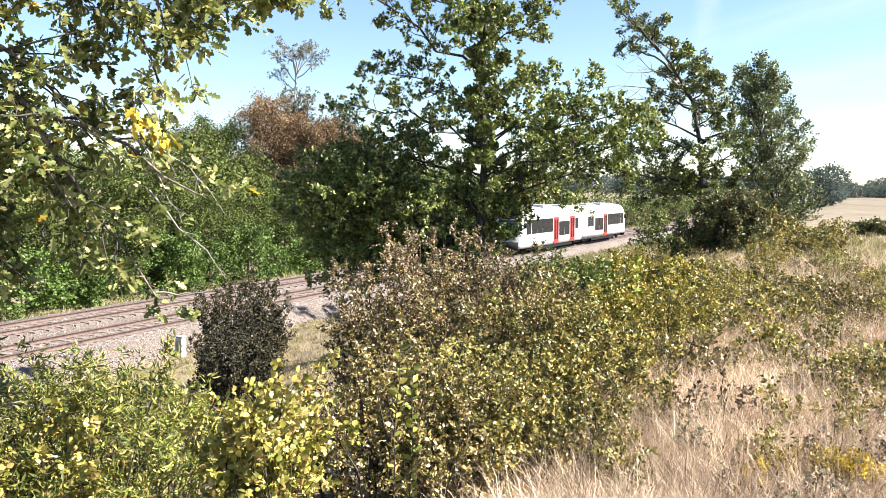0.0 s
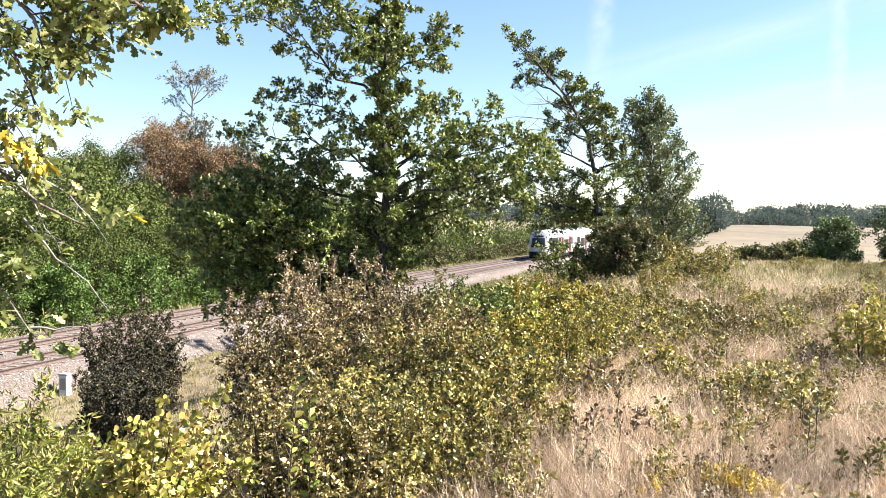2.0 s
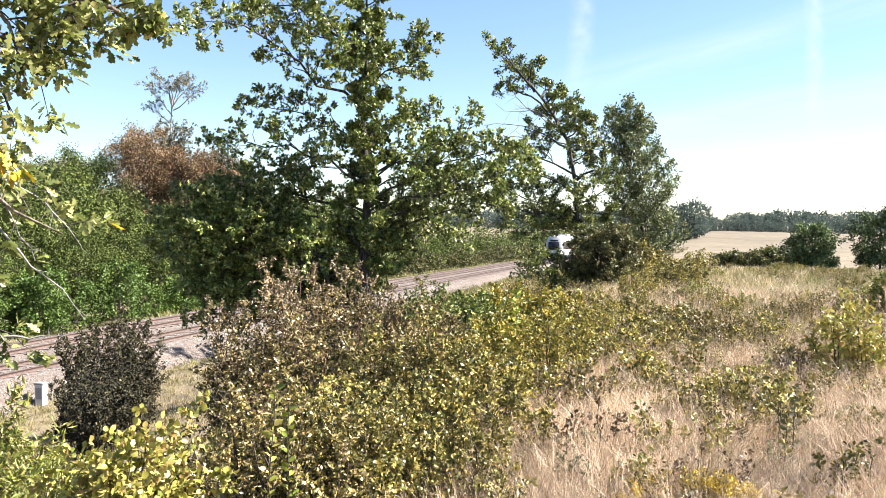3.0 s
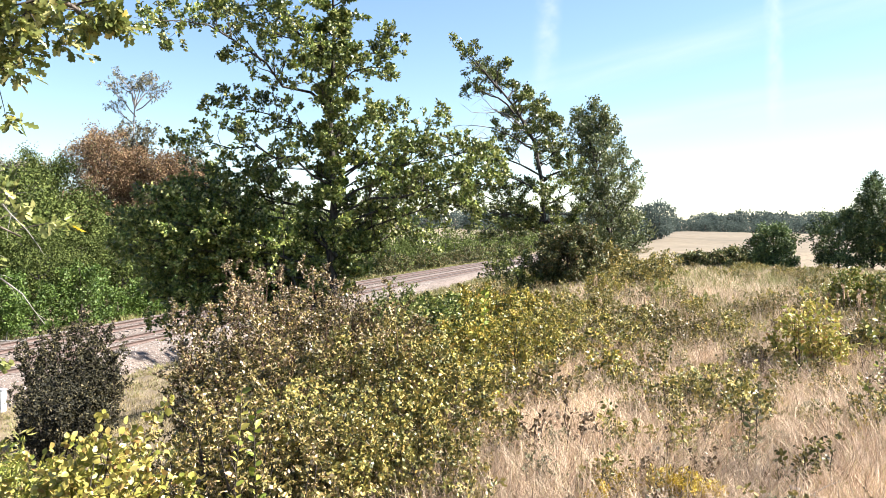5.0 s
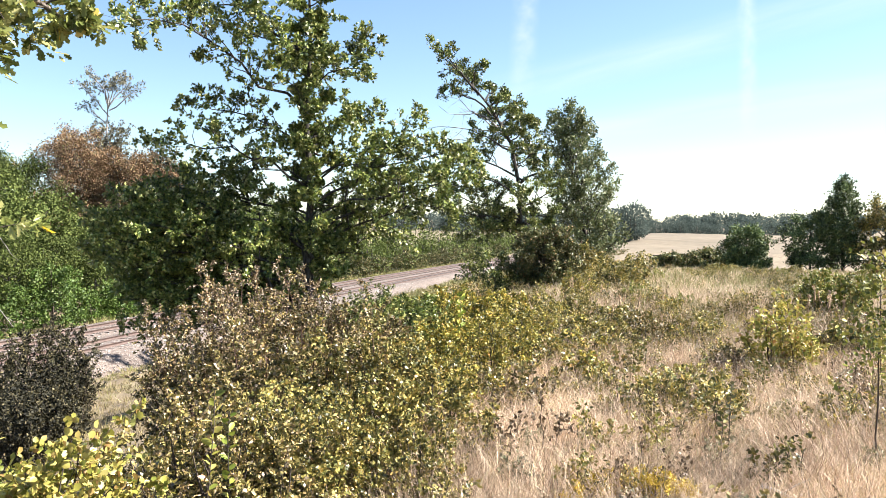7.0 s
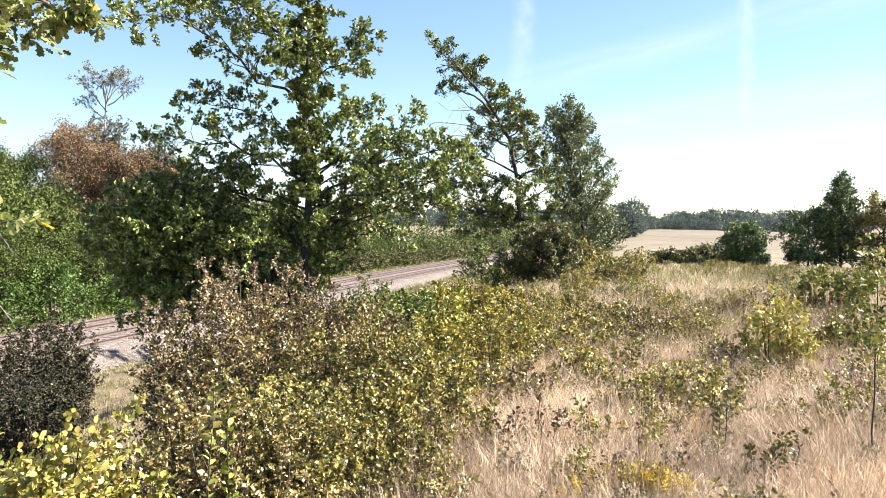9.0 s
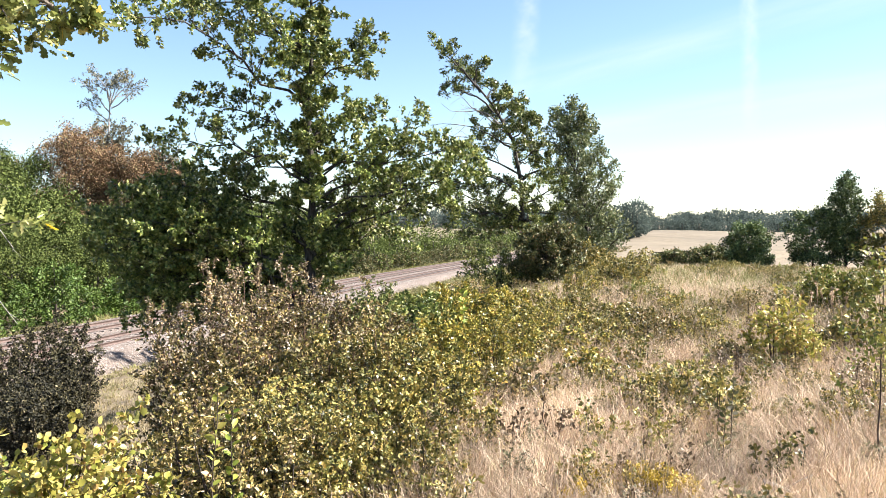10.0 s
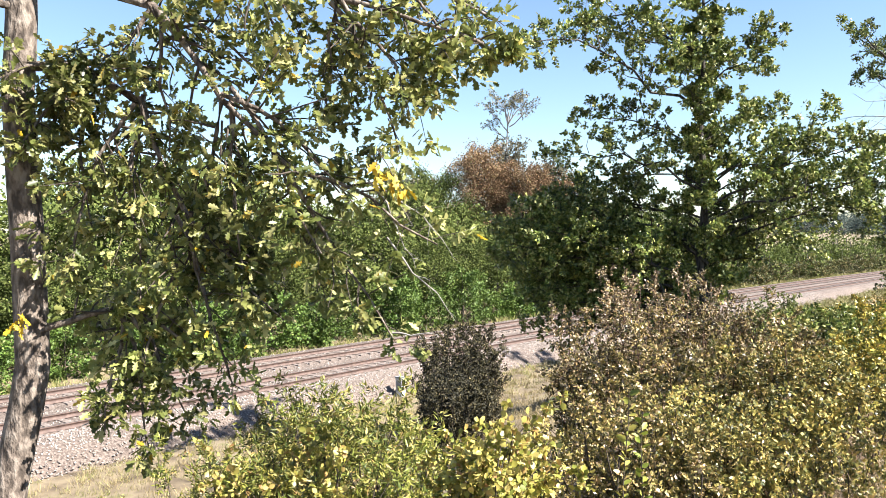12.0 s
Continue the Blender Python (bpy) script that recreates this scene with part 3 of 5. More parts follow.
def field_oak():
    """The young oak in the middle of the slope: a straight trunk, tiers of long limbs and tufted foliage."""
    rng = np.random.default_rng(11)
    bx, by = 1.08, 21.0
    bz = float(land(bx, by)) - 0.1
    ob = thing("oak_tree", (bx, by, bz), "young green oak with a straight dark trunk and tiered limbs", "tree")
    near = 0.81
    top = 13.0 - bz
    trunk = np.array([(0, 0, 0), (0.04, 0, 1.2), (-0.06, 0.05, 2.8), (0.05, 0, 4.5), (-0.07, 0.02, 6.6), (0.06, 0, 8.4), (0, 0, top)])
    tips = [(-5.2, 11.0), (-4.0, 12.7), (-2.8, 12.0), (-1.2, 13.4), (0.9, 13.2), (2.35, 11.5), (1.6, 10.4), (2.1, 9.2), (4.0, 8.4), (4.3, 7.3), (5.3, 6.7), (4.6, 6.1),
            (3.2, 6.2), (-3.8, 9.6), (-4.6, 8.3), (-5.8, 6.6), (-6.7, 5.9), (-6.6, 4.6), (-5.6, 3.5), (-4.2, 4.9), (-2.4, 3.9), (-4.6, 4.2),
            (-2.3, 7.6), (-1.5, 5.4), (-1.2, 9.8), (0.9, 7.9), (1.0, 5.2), (-4.9, 5.6), (-3.2, 3.2), (2.2, 7.2),
            (-5.2, 5.0), (-6.1, 5.3), (-4.6, 6.1), (-5.9, 4.2), (-3.8, 7.2), (0.8, 14.0), (-0.7, 14.2), (-1.6, 13.7), (0.2, 13.6), (0.5, 12.5), (-0.4, 12.9), (1.6, 5.8), (3.4, 7.1), (0.7, 4.2), (1.1, 4.0), (0.5, 3.3), (0.9, 4.9), (-0.5, 3.3), (1.5, 5.2), (3.2, 7.9), (4.6, 7.9), (0.4, 4.4), (3.6, 5.8), (-0.7, 3.4), (-1.6, 11.9),
            (1.1, 4.7), (-5.4, 2.6), (-4.8, 2.2), (-5.9, 3.2), (-3.9, 2.5), (-2.0, 4.7), (-3.0, 3.8), (-1.4, 6.5), (-5.3, 4.4), (-1.0, 4.4), (-1.2, 8.4), (1.2, 8.8), (0.9, 9.9), (-0.9, 10.9), (0.6, 10.8),
            (-6.4, 5.2), (-6.0, 4.7), (-5.6, 5.6), (-5.0, 3.6), (-5.4, 6.4), (-4.3, 6.8)]
    limbs = []
    for i, (dx, z) in enumerate(tips):
        dx, z = dx * near, 5.4 + (z - 5.4) * near - bz
        s = along_trunk(trunk, max(1.2, min(z - 0.30 * abs(dx) - 0.15, top - 0.6)))
        deep = rng.uniform(-0.75, 0.75) * (0.5 + 0.55 * abs(dx)) if i % 3 else rng.choice((-1, 1)) * (1.0 + 0.5 * abs(dx))
        if dx < -1.8 and z + bz < 6.8:
            deep *= 0.3
        limbs.append((bough(rng, s, (dx, deep, z), 8, 0.10, 0.06), 0.014 + 0.007 * abs(dx), 0.008))
    for k in range(34):
        z = 2.6 + 6.6 * (k + rng.random()) / 34
        a = rng.uniform(0.5 * np.pi, 1.6 * np.pi) if z < 3.0 else rng.uniform(0, 2 * np.pi)
        r = rng.uniform(0.5, 1.7) * (1.2 - z / 11)
        limbs.append((bough(rng, along_trunk(trunk, z), (r * np.cos(a) * 0.7, r * np.sin(a), z + 0.35 * r), 7, 0.1, 0.05), 0.024, 0.008))
    subs = [one for l in limbs for one in fork(rng, [l], max(4, int(3.9 * np.linalg.norm(l[0][-1] - l[0][0]))), 0.38, 0.27, 0.8, 0.15, 4, longest=0.95)]
    twigs = fork(rng, subs, 6, 0.55, 0.25, 0.9, 0.2, 3, longest=0.4) + fork(rng, limbs, 9, 0.16, 0.2, 0.8, 0.3, 3, longest=0.4)
    tubes("trunk", [(bough(rng, trunk[0], trunk[1], 3, 0.01, 0), 0.17, 0.14), (trunk[1:], 0.14, 0.02)], BARK, ob, 12)
    for one in limbs:
        tubes("limb", [one], BARK, ob, 6)
    tubes("twigwork", subs, TWIG, ob, 4)["kind"] = "stuff"
    at, way = on_twigs(rng, twigs, 22, 0.035, 0.6, 0.9)
    leaves("crown", at, way, rng.uniform(0.072, 0.135, len(at)), "diamond", OAK_FAR, ob, rng, "clusters of lobed green leaves", 0.35)
    return ob


field_oak()


def leaning_tree():
    rng = np.random.default_rng(12)
    bx, by = 11.3, 34.2
    bz = float(land(bx, by)) - 0.1
    ob = thing("leaning_oak", (bx, by, bz), "thin leaning oak with bare dead twigs on one side", "tree")
    R = np.array([0.948, -0.319, 0])
    B = np.array([0.319, 0.948, 0])
    trunk = np.array([R * d + np.array([0, 0, z - bz]) for d, z in ((0, bz), (0.15, 5.2), (0.1, 7.25), (-0.3, 9.4), (-1.2, 11.0), (-2.0, 12.0), (-3.4, 13.4))])
    tips = [(-1.7, 13.1), (-1.1, 12.1), (-2.8, 13.2), (-3.7, 13.7), (-3.2, 12.2), (-2.9, 8.9), (-3.5, 7.4), (-3.2, 6.3), (-2.0, 9.9), (-2.3, 8.0), (0.9, 9.5), (1.5, 8.3),
            (2.0, 7.3), (1.8, 6.0), (-1.7, 5.4), (-1.2, 6.7), (0.5, 8.6), (0.2, 10.4), (-2.7, 5.2), (-0.5, 11.6), (-2.3, 12.8), (0.0, 9.9), (-1.0, 10.2), (0.8, 6.2), (-0.6, 5.4), (-1.5, 5.9), (0.6, 5.4), (1.4, 5.3), (-0.4, 6.2), (0.4, 7.0), (-0.7, 7.6), (0.3, 4.9)]
    limbs = []
    for dx, z in tips:
        zs = max(3.2, min(z - bz - 0.35 * abs(dx) - 0.3, trunk[-1][2] - 0.6))
        s = along_trunk(trunk, zs)
        limbs.append((bough(rng, s, R * dx + B * rng.uniform(-1.5, 1.5) + np.array([0, 0, z - bz]), 7, 0.1, 0.06), 0.055, 0.012))
    dead = []
    for dx, z, z0 in ((-4.3, 10.2, 9.5), (-3.6, 11.1, 9.9), (-3.9, 9.7, 9.1), (-3.2, 11.6, 10.3)):
        dead.append((bough(rng, along_trunk(trunk, z0 - bz), R * dx + B * rng.uniform(-0.5, 0.5) + np.array([0, 0, z - bz]), 8, 0.1, 0.04), 0.035, 0.006))
    for k in range(14):
        z = rng.uniform(5.0, 12.5) - bz
        a = rng.uniform(0, 2 * np.pi)
        s = along_trunk(trunk, max(2.5, z - 0.5))
        limbs.append((bough(rng, s, s + np.array([np.cos(a) * 1.5, np.sin(a) * 1.5, 0.6]), 6, 0.1, 0.06), 0.04, 0.01))
    subs = [one for l in limbs for one in fork(rng, [l], max(4, int(3.2 * np.linalg.norm(l[0][-1] - l[0][0]))), 0.42, 0.3, 0.8, 0.15, 4, longest=1.1)]
    twigs = fork(rng, subs, 5, 0.55, 0.3, 0.9, 0.2, 3, longest=0.5)
    tubes("trunk", [(trunk, 0.13, 0.025)], BARK, ob, 10)
    for one in limbs:
        tubes("limb", [one], BARK, ob, 5)
    tubes("twigwork", subs, BARK, ob, 4)["kind"] = "stuff"
    for one in dead:
        branch = tubes("dead_branch", [one], DEAD, ob, 4, "bare grey dead branch")
        tubes("twigwork", fork(rng, [one], 6, 0.3, 0.3, 0.7, 0.0, 4), DEAD, branch, 4)["kind"] = "stuff"
    at, way = on_twigs(rng, twigs, 30, 0.06, 0.5, 0.9)
    leaves("crown", at, way, rng.uniform(0.08, 0.155, len(at)), "diamond", OAK_FAR, ob, rng, "", 0.35)


leaning_tree()


def crown_tree(name, at, label, category, height, radius, leaf_mat, bark, seed, limbs_n=34, low=0.18, leaf_size=0.2, each=9, subs_n=6, twigs_n=4, peak=0.45, shape="diamond", lean=0.0, stem=0.02, group="", lift=0.3, fuzz=0.06):
    """A tree of one trunk with limbs all round; peak: how high, of its height, it is widest."""
    rng = np.random.default_rng(seed)
    ob = thing(name, at, label, category, group)
    trunk = bough(rng, (0, 0, -0.15), (lean, 0, height * 0.94), 8, 0.02, 0)
    limbs = []
    for i in range(limbs_n):
        f = low + (0.97 - low) * (i + rng.random()) / limbs_n
        wide = radius * max(0.15, 1 - ((f - peak) / (1.02 - peak if f > peak else peak + 0.12)) ** 2) ** 0.6 * rng.uniform(0.6, 1.12)
        a = i * 2.4 + rng.uniform(-0.5, 0.5)
        p, _ = along(trunk, max(0.08, f - 0.14))
        q = np.array([p[0] + wide * np.cos(a), p[1] + wide * np.sin(a), height * f + rng.uniform(0, 0.08) * height])
        limbs.append((bough(rng, p, q, 6, 0.08, 0.06), stem * height * 0.25, min(0.012, stem * height * 0.1)))
    subs = fork(rng, limbs, subs_n, 0.42, 0.3, 0.85, 0.15, 4, longest=height * 0.16)
    twigs = fork(rng, subs, twigs_n, 0.55, 0.25, 0.9, lift, 3, longest=height * 0.07)
    tubes("trunk", [(trunk, stem * height, min(0.02, stem * height * 0.35))], bark, ob, 9)
    tubes("branchwork", limbs + ([] if group else subs), bark, ob, 3 if group else 4)["kind"] = "stuff"
    pt, way = on_twigs(rng, twigs, each, fuzz)
    leaves("crown", pt, way, rng.uniform(0.65, 1.2, len(pt)) * leaf_size, shape, leaf_mat, ob, rng, "", 0.4)
    return ob


def onland(x, y, sink=0.0):
    return (x, y, float(land(x, y)) - sink)


crown_tree("alder_tree", onland(17.0, 38.5), "slender grey-green tree with a dense upright crown and sparse tip", "tree", 8.9, 1.75, ASH, BARK, 21, 50, 0.13, 0.15, 14, 7, 5, 0.48, "diamond", -1.9, 0.015, fuzz=0.07)
crown_tree("hawthorn", onland(9.75, 26.4, 0.1), "dense dark hawthorn with reddish-brown autumn leaves", "bush", 2.2, 1.35, HAWTHORN, TWIG, 23, 48, 0.04, 0.09, 20, 6, 5, 0.5, "oval", 0.0, 0.02)
crown_tree("hawthorn", onland(11.6, 28.0, 0.1), "low olive hawthorn beside a darker one", "bush", 1.6, 1.4, OLIVE, TWIG, 24, 30, 0.08, 0.09, 10, 5, 5, 0.5, "oval", 0.0, 0.02)
crown_tree("hawthorn", onland(8.4, 27.2, 0.1), "spreading hawthorn with arching bare branches", "bush", 1.7, 1.4, OAK_FAR, TWIG, 25, 26, 0.08, 0.10, 9, 5, 4, 0.6, "oval", -0.6, 0.02)
# the group by the field
for x, y, h, r, mat, seed, peak, label in ((34.8, 49.2, 3.4, 1.7, DEEP, 31, 0.5, "bushy dark green tree at the meadow's edge"), (38.2, 46.8, 4.0, 2.2, DEEP, 32, 0.6, "broad dark tree with a loose top"),
                                    (39.6, 45.3, 6.5, 1.25, DEEP, 33, 0.22, "tall dark conical tree at the meadow's edge"), (41.5, 43.5, 5.3, 2.0, OLIVE, 34, 0.4, "yellowish-green tree beside a darker one"), (43.6, 42.2, 5.8, 2.4, DEEP, 35, 0.4, "dark green tree at the meadow's edge"),
                                    (33.6, 52.6, 1.7, 2.0, HAWTHORN, 36, 0.5, "low dark thicket before the stubble field"), (31.9, 54.6, 1.3, 1.8, HAWTHORN, 37, 0.5, "low olive thicket before the stubble field"), (36.5, 52.5, 1.8, 2.2, DEEP, 38, 0.5, "low dark thicket under the trees")):
    crown_tree("meadow_tree" if h > 3 else "thicket", onland(x - 0.85, y + 0.55, 0.1), label, "tree" if h > 3 else "bush", h, r, mat, BARK, seed, 30, 0.08, 0.17, 18, 6, 4, peak, fuzz=0.12)


# ---- woods across the track ----
def woods():
    rng = np.random.default_rng(41)
    kinds = []
    for k, (h, r, mat, peak, low) in enumerate(((8.5, 3.6, ROBINIA, 0.6, 0.15), (7.6, 3.3, ROBINIA, 0.55, 0.12), (9.4, 3.4, ROBINIA, 0.65, 0.2))):
        kinds.append((crown_tree("robinia_tree", onland(-26 - 3 * k, 40 + 9 * k, 0.2), "leafy green tree in a dense wood along the track", "tree", h, r, mat, BARK, 50 + k, 32, low, 0.26, 15, 5, 4, peak, "diamond", 0.3, 0.014, "trees of the wood", fuzz=0.30), h))
    shrubs = []
    for k, (h, r) in enumerate(((3.0, 2.0), (2.4, 1.8), (3.8, 2.1))):
        y = 30 + 6 * k
        p = beside(y, -7.2)
        shrubs.append(crown_tree("edge_shrub", onland(p.x, p.y, 0.2), "bright green shrub at the foot of the wood", "bush", h, r, BRIGHT, TWIG, 60 + k, 24, 0.05, 0.19, 9, 5, 4, 0.45, "diamond", 0.0, 0.015, "shrubs along the track", fuzz=0.14))
    dull = crown_tree("edge_shrub", onland(*beside(70, -7.6)[:2], 0.2), "dull olive shrub beside the far track", "bush", 2.9, 1.9, HAWTHORN, TWIG, 66, 24, 0.05, 0.2, 8, 5, 4, 0.45, "diamond", 0.0, 0.015, "shrubs along the track")
    y = 6.0
    while y < 160:
        p = beside(y, -6.9 - rng.uniform(0, 1.0))
        s = rng.uniform(0.75, 1.15) * (1.0 if y < 66 else 0.95)
        copy_thing(shrubs[rng.integers(3)] if y < 66 else dull, Matrix.Translation(onland(p.x, p.y, 0.2)) @ Matrix.Rotation(rng.uniform(0, 6.28), 4, "Z") @ Matrix.Diagonal((s, s, s * rng.uniform(0.8, 1.1), 1)))
        y += rng.uniform(2.3, 3.3)
    for row, step in ((-10.0, 4.4), (-14.5, 5.4), (-20.5, 6.6)):
        y = 6.0
        while y < (165 if row > -12 else 120):
            p = beside(y, row + rng.uniform(-1.2, 1.2))
            s = rng.uniform(0.72, 0.98) * (0.74 if row > -12 else 1.0) * (0.62 if y > 95 else 1.0) * (1.22 if y < 40 and row < -12 else 1.0)
            copy_thing(kinds[rng.integers(3)][0], Matrix.Translation(onland(p.x, p.y, 0.2)) @ Matrix.Rotation(rng.uniform(0, 6.28), 4, "Z") @ Matrix.Diagonal((s, s, s, 1)))
            y += step * rng.uniform(0.75, 1.2)
    for x, y, h, r, seed, mat, label in ((-16.2, 70.3, 13.2, 3.6, 71, RUSSET, "tall tree with withered reddish-brown leaves"), (-20.5, 68.5, 10.2, 3.2, 72, ROBINIA, "green tree beside withered ones"),
                                         (-12.4, 71.2, 11.6, 3.2, 73, RUSSET, "withered russet tree with a rounded crown"), (-9.0, 72.5, 10.8, 2.8, 74, RUSSET, "withered brown tree behind the oak"),
                                         (-22.6, 66.5, 9.4, 2.8, 75, GREYTWIG, "thin greyish half-bare tree in the wood")):
        crown_tree("robinia_tree" if mat is ROBINIA else "withered_tree", onland(x, y, 0.2), label, "tree", h, r, mat, BARK, seed, 44, 0.25, 0.17, 40, 6, 4, 0.58, "diamond", 0.2, 0.014, fuzz=0.30)
    for x, y, h, r, seed, label in ((-14.2, 73.4, 14.2, 1.7, 76, "dark half-bare tree top below a bare crown"), (-9.9, 75.6, 12.4, 1.5, 77, "small grey half-bare tree behind the russet ones")):
        crown_tree("half_bare_tree", onland(x, y, 0.2), label, "tree", h, r, GREYTWIG, BARK, seed, 30, 0.6, 0.2, 12, 6, 4, 0.84, "diamond", 0.0, 0.012)
    # the bare crown that stands out above the wood
    g = np.random.default_rng(78)
    base = onland(-14.4, 73.6, 0.2)
    ob = thing("bare_tree", base, "bare grey tree with a small flat crown above the wood", "tree")
    top = 18.9 - base[2]
    trunk = bough(g, (0, 0, 0), (0.45, 0, top - 1.6), 8, 0.02, 0)
    limbs = [(bough(g, along(trunk, t)[0], (1.25 * dx, g.uniform(-0.8, 0.8), top + dz), 6, 0.1, 0.05), 0.06, 0.02)
             for t, dx, dz in ((0.90, -1.5, -0.6), (0.93, 2.6, -0.9), (0.95, 1.0, 0.0), (0.97, -0.5, 0.1), (0.94, 1.9, -0.3), (0.84, -1.3, -2.3), (0.93, -1.0, -0.1), (0.96, 0.3, 0.15), (0.95, 1.5, 0.1))]
    subs = fork(g, limbs, 6, 0.45, 0.3, 0.8, 0.1)
    twigs = fork(g, subs, 5, 0.5, 0.2, 0.8, 0.1, 3)
    tubes("trunk", [(trunk, 0.16, 0.05)], DEAD, ob, 7)
    tubes("branchwork", limbs + subs + twigs, DEAD, ob, 4)["kind"] = "stuff"
    at, way = on_twigs(g, twigs, 13, 0.06, 0.4)
    leaves("last_foliage", at, way, g.uniform(0.09, 0.19, len(at)), "diamond", GREYTWIG, ob, g)


woods()


def mass(name, label, spots, mat, n, seed, flat=0.47):
    """Thick growth too far off to tell single plants apart: clumps over many crowns, on stems."""
    rng = np.random.default_rng(seed)
    P, D, S, stems = [], [], [], []
    for x, y, h, w in spots:
        z = float(land(x, y))
        d = unit(rng.normal(size=(n, 3)))
        P.append(np.array([x, y, z + h * 0.5]) + d * np.array([w, w, h * flat]) * rng.uniform(0.7, 1.1, (n, 1)))
        D.append(d + rng.normal(size=d.shape) * 0.6)
        S.append(rng.uniform(0.25, 0.5, n))
        stems.append((np.array([(x, y, z - 0.5), (x, y, z + h * 0.8)]), 0.12, 0.05))
    ob = thing(name, (0, 0, 0), label, "woods", kind="stuff")
    leaves("canopy", np.concatenate(P), np.concatenate(D), np.concatenate(S), "diamond", mat, ob, rng)["kind"] = "stuff"
    tubes("stemwork", stems, BARK, ob, 4)["kind"] = "stuff"


def hedges():
    rng = np.random.default_rng(84)
    spots = []
    for y in np.arange(84, 300, 2.2):
        for off in (-8.5, -12.0, -17.0):
            p = beside(float(y), off + rng.uniform(-1.2, 1.2))
            h = rng.uniform(2.6, 4.6) * (1.0 if off > -10 else 1.35)
            spots.append((p.x, p.y, h, rng.uniform(1.3, 2.1)))
    mass("far_hedge", "thick green hedge and scrub along the far stretch of track", spots, ROBINIA, 150, 85)
    spots = []
    for y in np.arange(-14, 135, 3.2):
        for off in (-26.0, -33.0):
            p = beside(float(y), off + rng.uniform(-1.5, 1.5))
            spots.append((p.x, p.y, rng.uniform(9.0, 11.5) * (1.0 if y < 42 else 0.74), rng.uniform(2.2, 3.0)))
    mass("wood_depth", "dim green depth of the wood behind its edge", spots, ROBINIA, 260, 86)


hedges()


def far_woods():
    """Woods round the horizon, one mass of small clumps on stems. Haze is in their leaf colour."""
    rng = np.random.default_rng(81)
    P, D, S = [], [], []
    stems = []
    for i in range(380):
        a = radians(rng.uniform(8, 64))
        r = rng.uniform(520, 620) if i % 2 else rng.uniform(800, 1100)
        if i < 14:
            a, r = radians(rng.uniform(24.0, 27.0)), rng.uniform(215, 240)
        elif i < 40:
            a, r = radians(rng.uniform(28.8, 37)), rng.uniform(425, 450)
        x, y = r * math.sin(a), r * math.cos(a)
        h = rng.uniform(10, 15) * (1.0 if r < 700 else 1.35)
        if i < 14:
            h = rng.uniform(9, 12)
        elif i < 40:
            h = rng.uniform(6, 9)
        z = float(land(x, y))
        w = h * rng.uniform(0.38, 0.55)
        n = 360 if i >= 14 else 600
        d = unit(rng.normal(size=(n, 3)))
        p = np.array([x, y, z + h * 0.55]) + d * np.array([w, w, h * 0.47]) * rng.uniform(0.75, 1.08, (n, 1))
        P.append(p)
        D.append(d + rng.normal(size=d.shape) * 0.6)
        S.append(rng.uniform(0.07, 0.15, n) * h * (0.6 if i < 14 else 1.0))
        stems.append((np.array([(x, y, z - 1), (x, y, z + h * 0.7)]), 0.25, 0.1))
    ob = thing("far_woods", (0, 0, 0), "distant mixed woods along the horizon behind the field", "woods", kind="stuff")
    leaves("canopy", np.concatenate(P), np.concatenate(D), np.concatenate(S), "diamond", FARWOOD, ob, rng)["kind"] = "stuff"
    tubes("stems", stems, BARK, ob, 4)["kind"] = "stuff"


far_woods()


# ---- bushes ----
def bush(name, at, label, height, radius, mat, seed, stems_n=12, subs_n=5, twigs_n=4, each=8, leaf_size=0.06, shape="oval", bark=TWIG, wide=1.0, category="bush", group="", straight=0.5, stem=0.012, droop=0.1, dead=None, longest=0.5):
    """Many stems from one foot, twigs and single leaves."""
    rng = np.random.default_rng(seed)
    ob = thing(name, at, label, category, group)
    stems = []
    for i in range(stems_n):
        a = i * 2.4 + rng.uniform(-0.4, 0.4)
        out = radius * math.sqrt((i + 0.5) / stems_n)
        h = height * (1 - (1 - straight) * (out / radius) ** 2) * rng.uniform(0.78, 1.05)
        f = np.array([0.62 * out * np.cos(a), 0.62 * out * np.sin(a), -0.15])
        stems.append((bough(rng, f, (out * np.cos(a), out * np.sin(a), h), 6, 0.06, 0.04), stem, 0.003))
    subs = fork(rng, stems, subs_n, 0.34, 0.08, 0.75, 0.30, 4, longest=longest * 1.5)
    twigs = fork(rng, subs, twigs_n, 0.5, 0.15, 0.85, 0.15, 3, longest=longest)
    twigs += fork(rng, stems, 3, 0.12, 0.6, 0.6, 0.5, 3, longest=longest)
    if group:
        tubes("branchwork", stems, bark, ob, 3)["kind"] = "stuff"
    else:
        for one in stems:
            tubes("stem", [one], bark, ob, 5)
        tubes("twigwork", subs, bark, ob, 3)["kind"] = "stuff"
    at2, way = on_twigs(rng, twigs, each, leaf_size * 0.25, 0.1, 0.75, droop)
    size = rng.uniform(0.6, 1.15, len(at2)) * leaf_size
    if dead is not None:
        gone = rng.random(len(at2)) < dead * np.clip((at2[:, 2] / height - 0.35) * 1.6, 0, 1)
        leaves("dry_foliage", at2[gone], way[gone], size[gone], shape, WITHERED, ob, rng, "curled brown dry leaves")
        at2, way, size = at2[~gone], way[~gone], size[~gone]
    leaves("foliage", at2, way, size, shape, mat, ob, rng)
    return ob


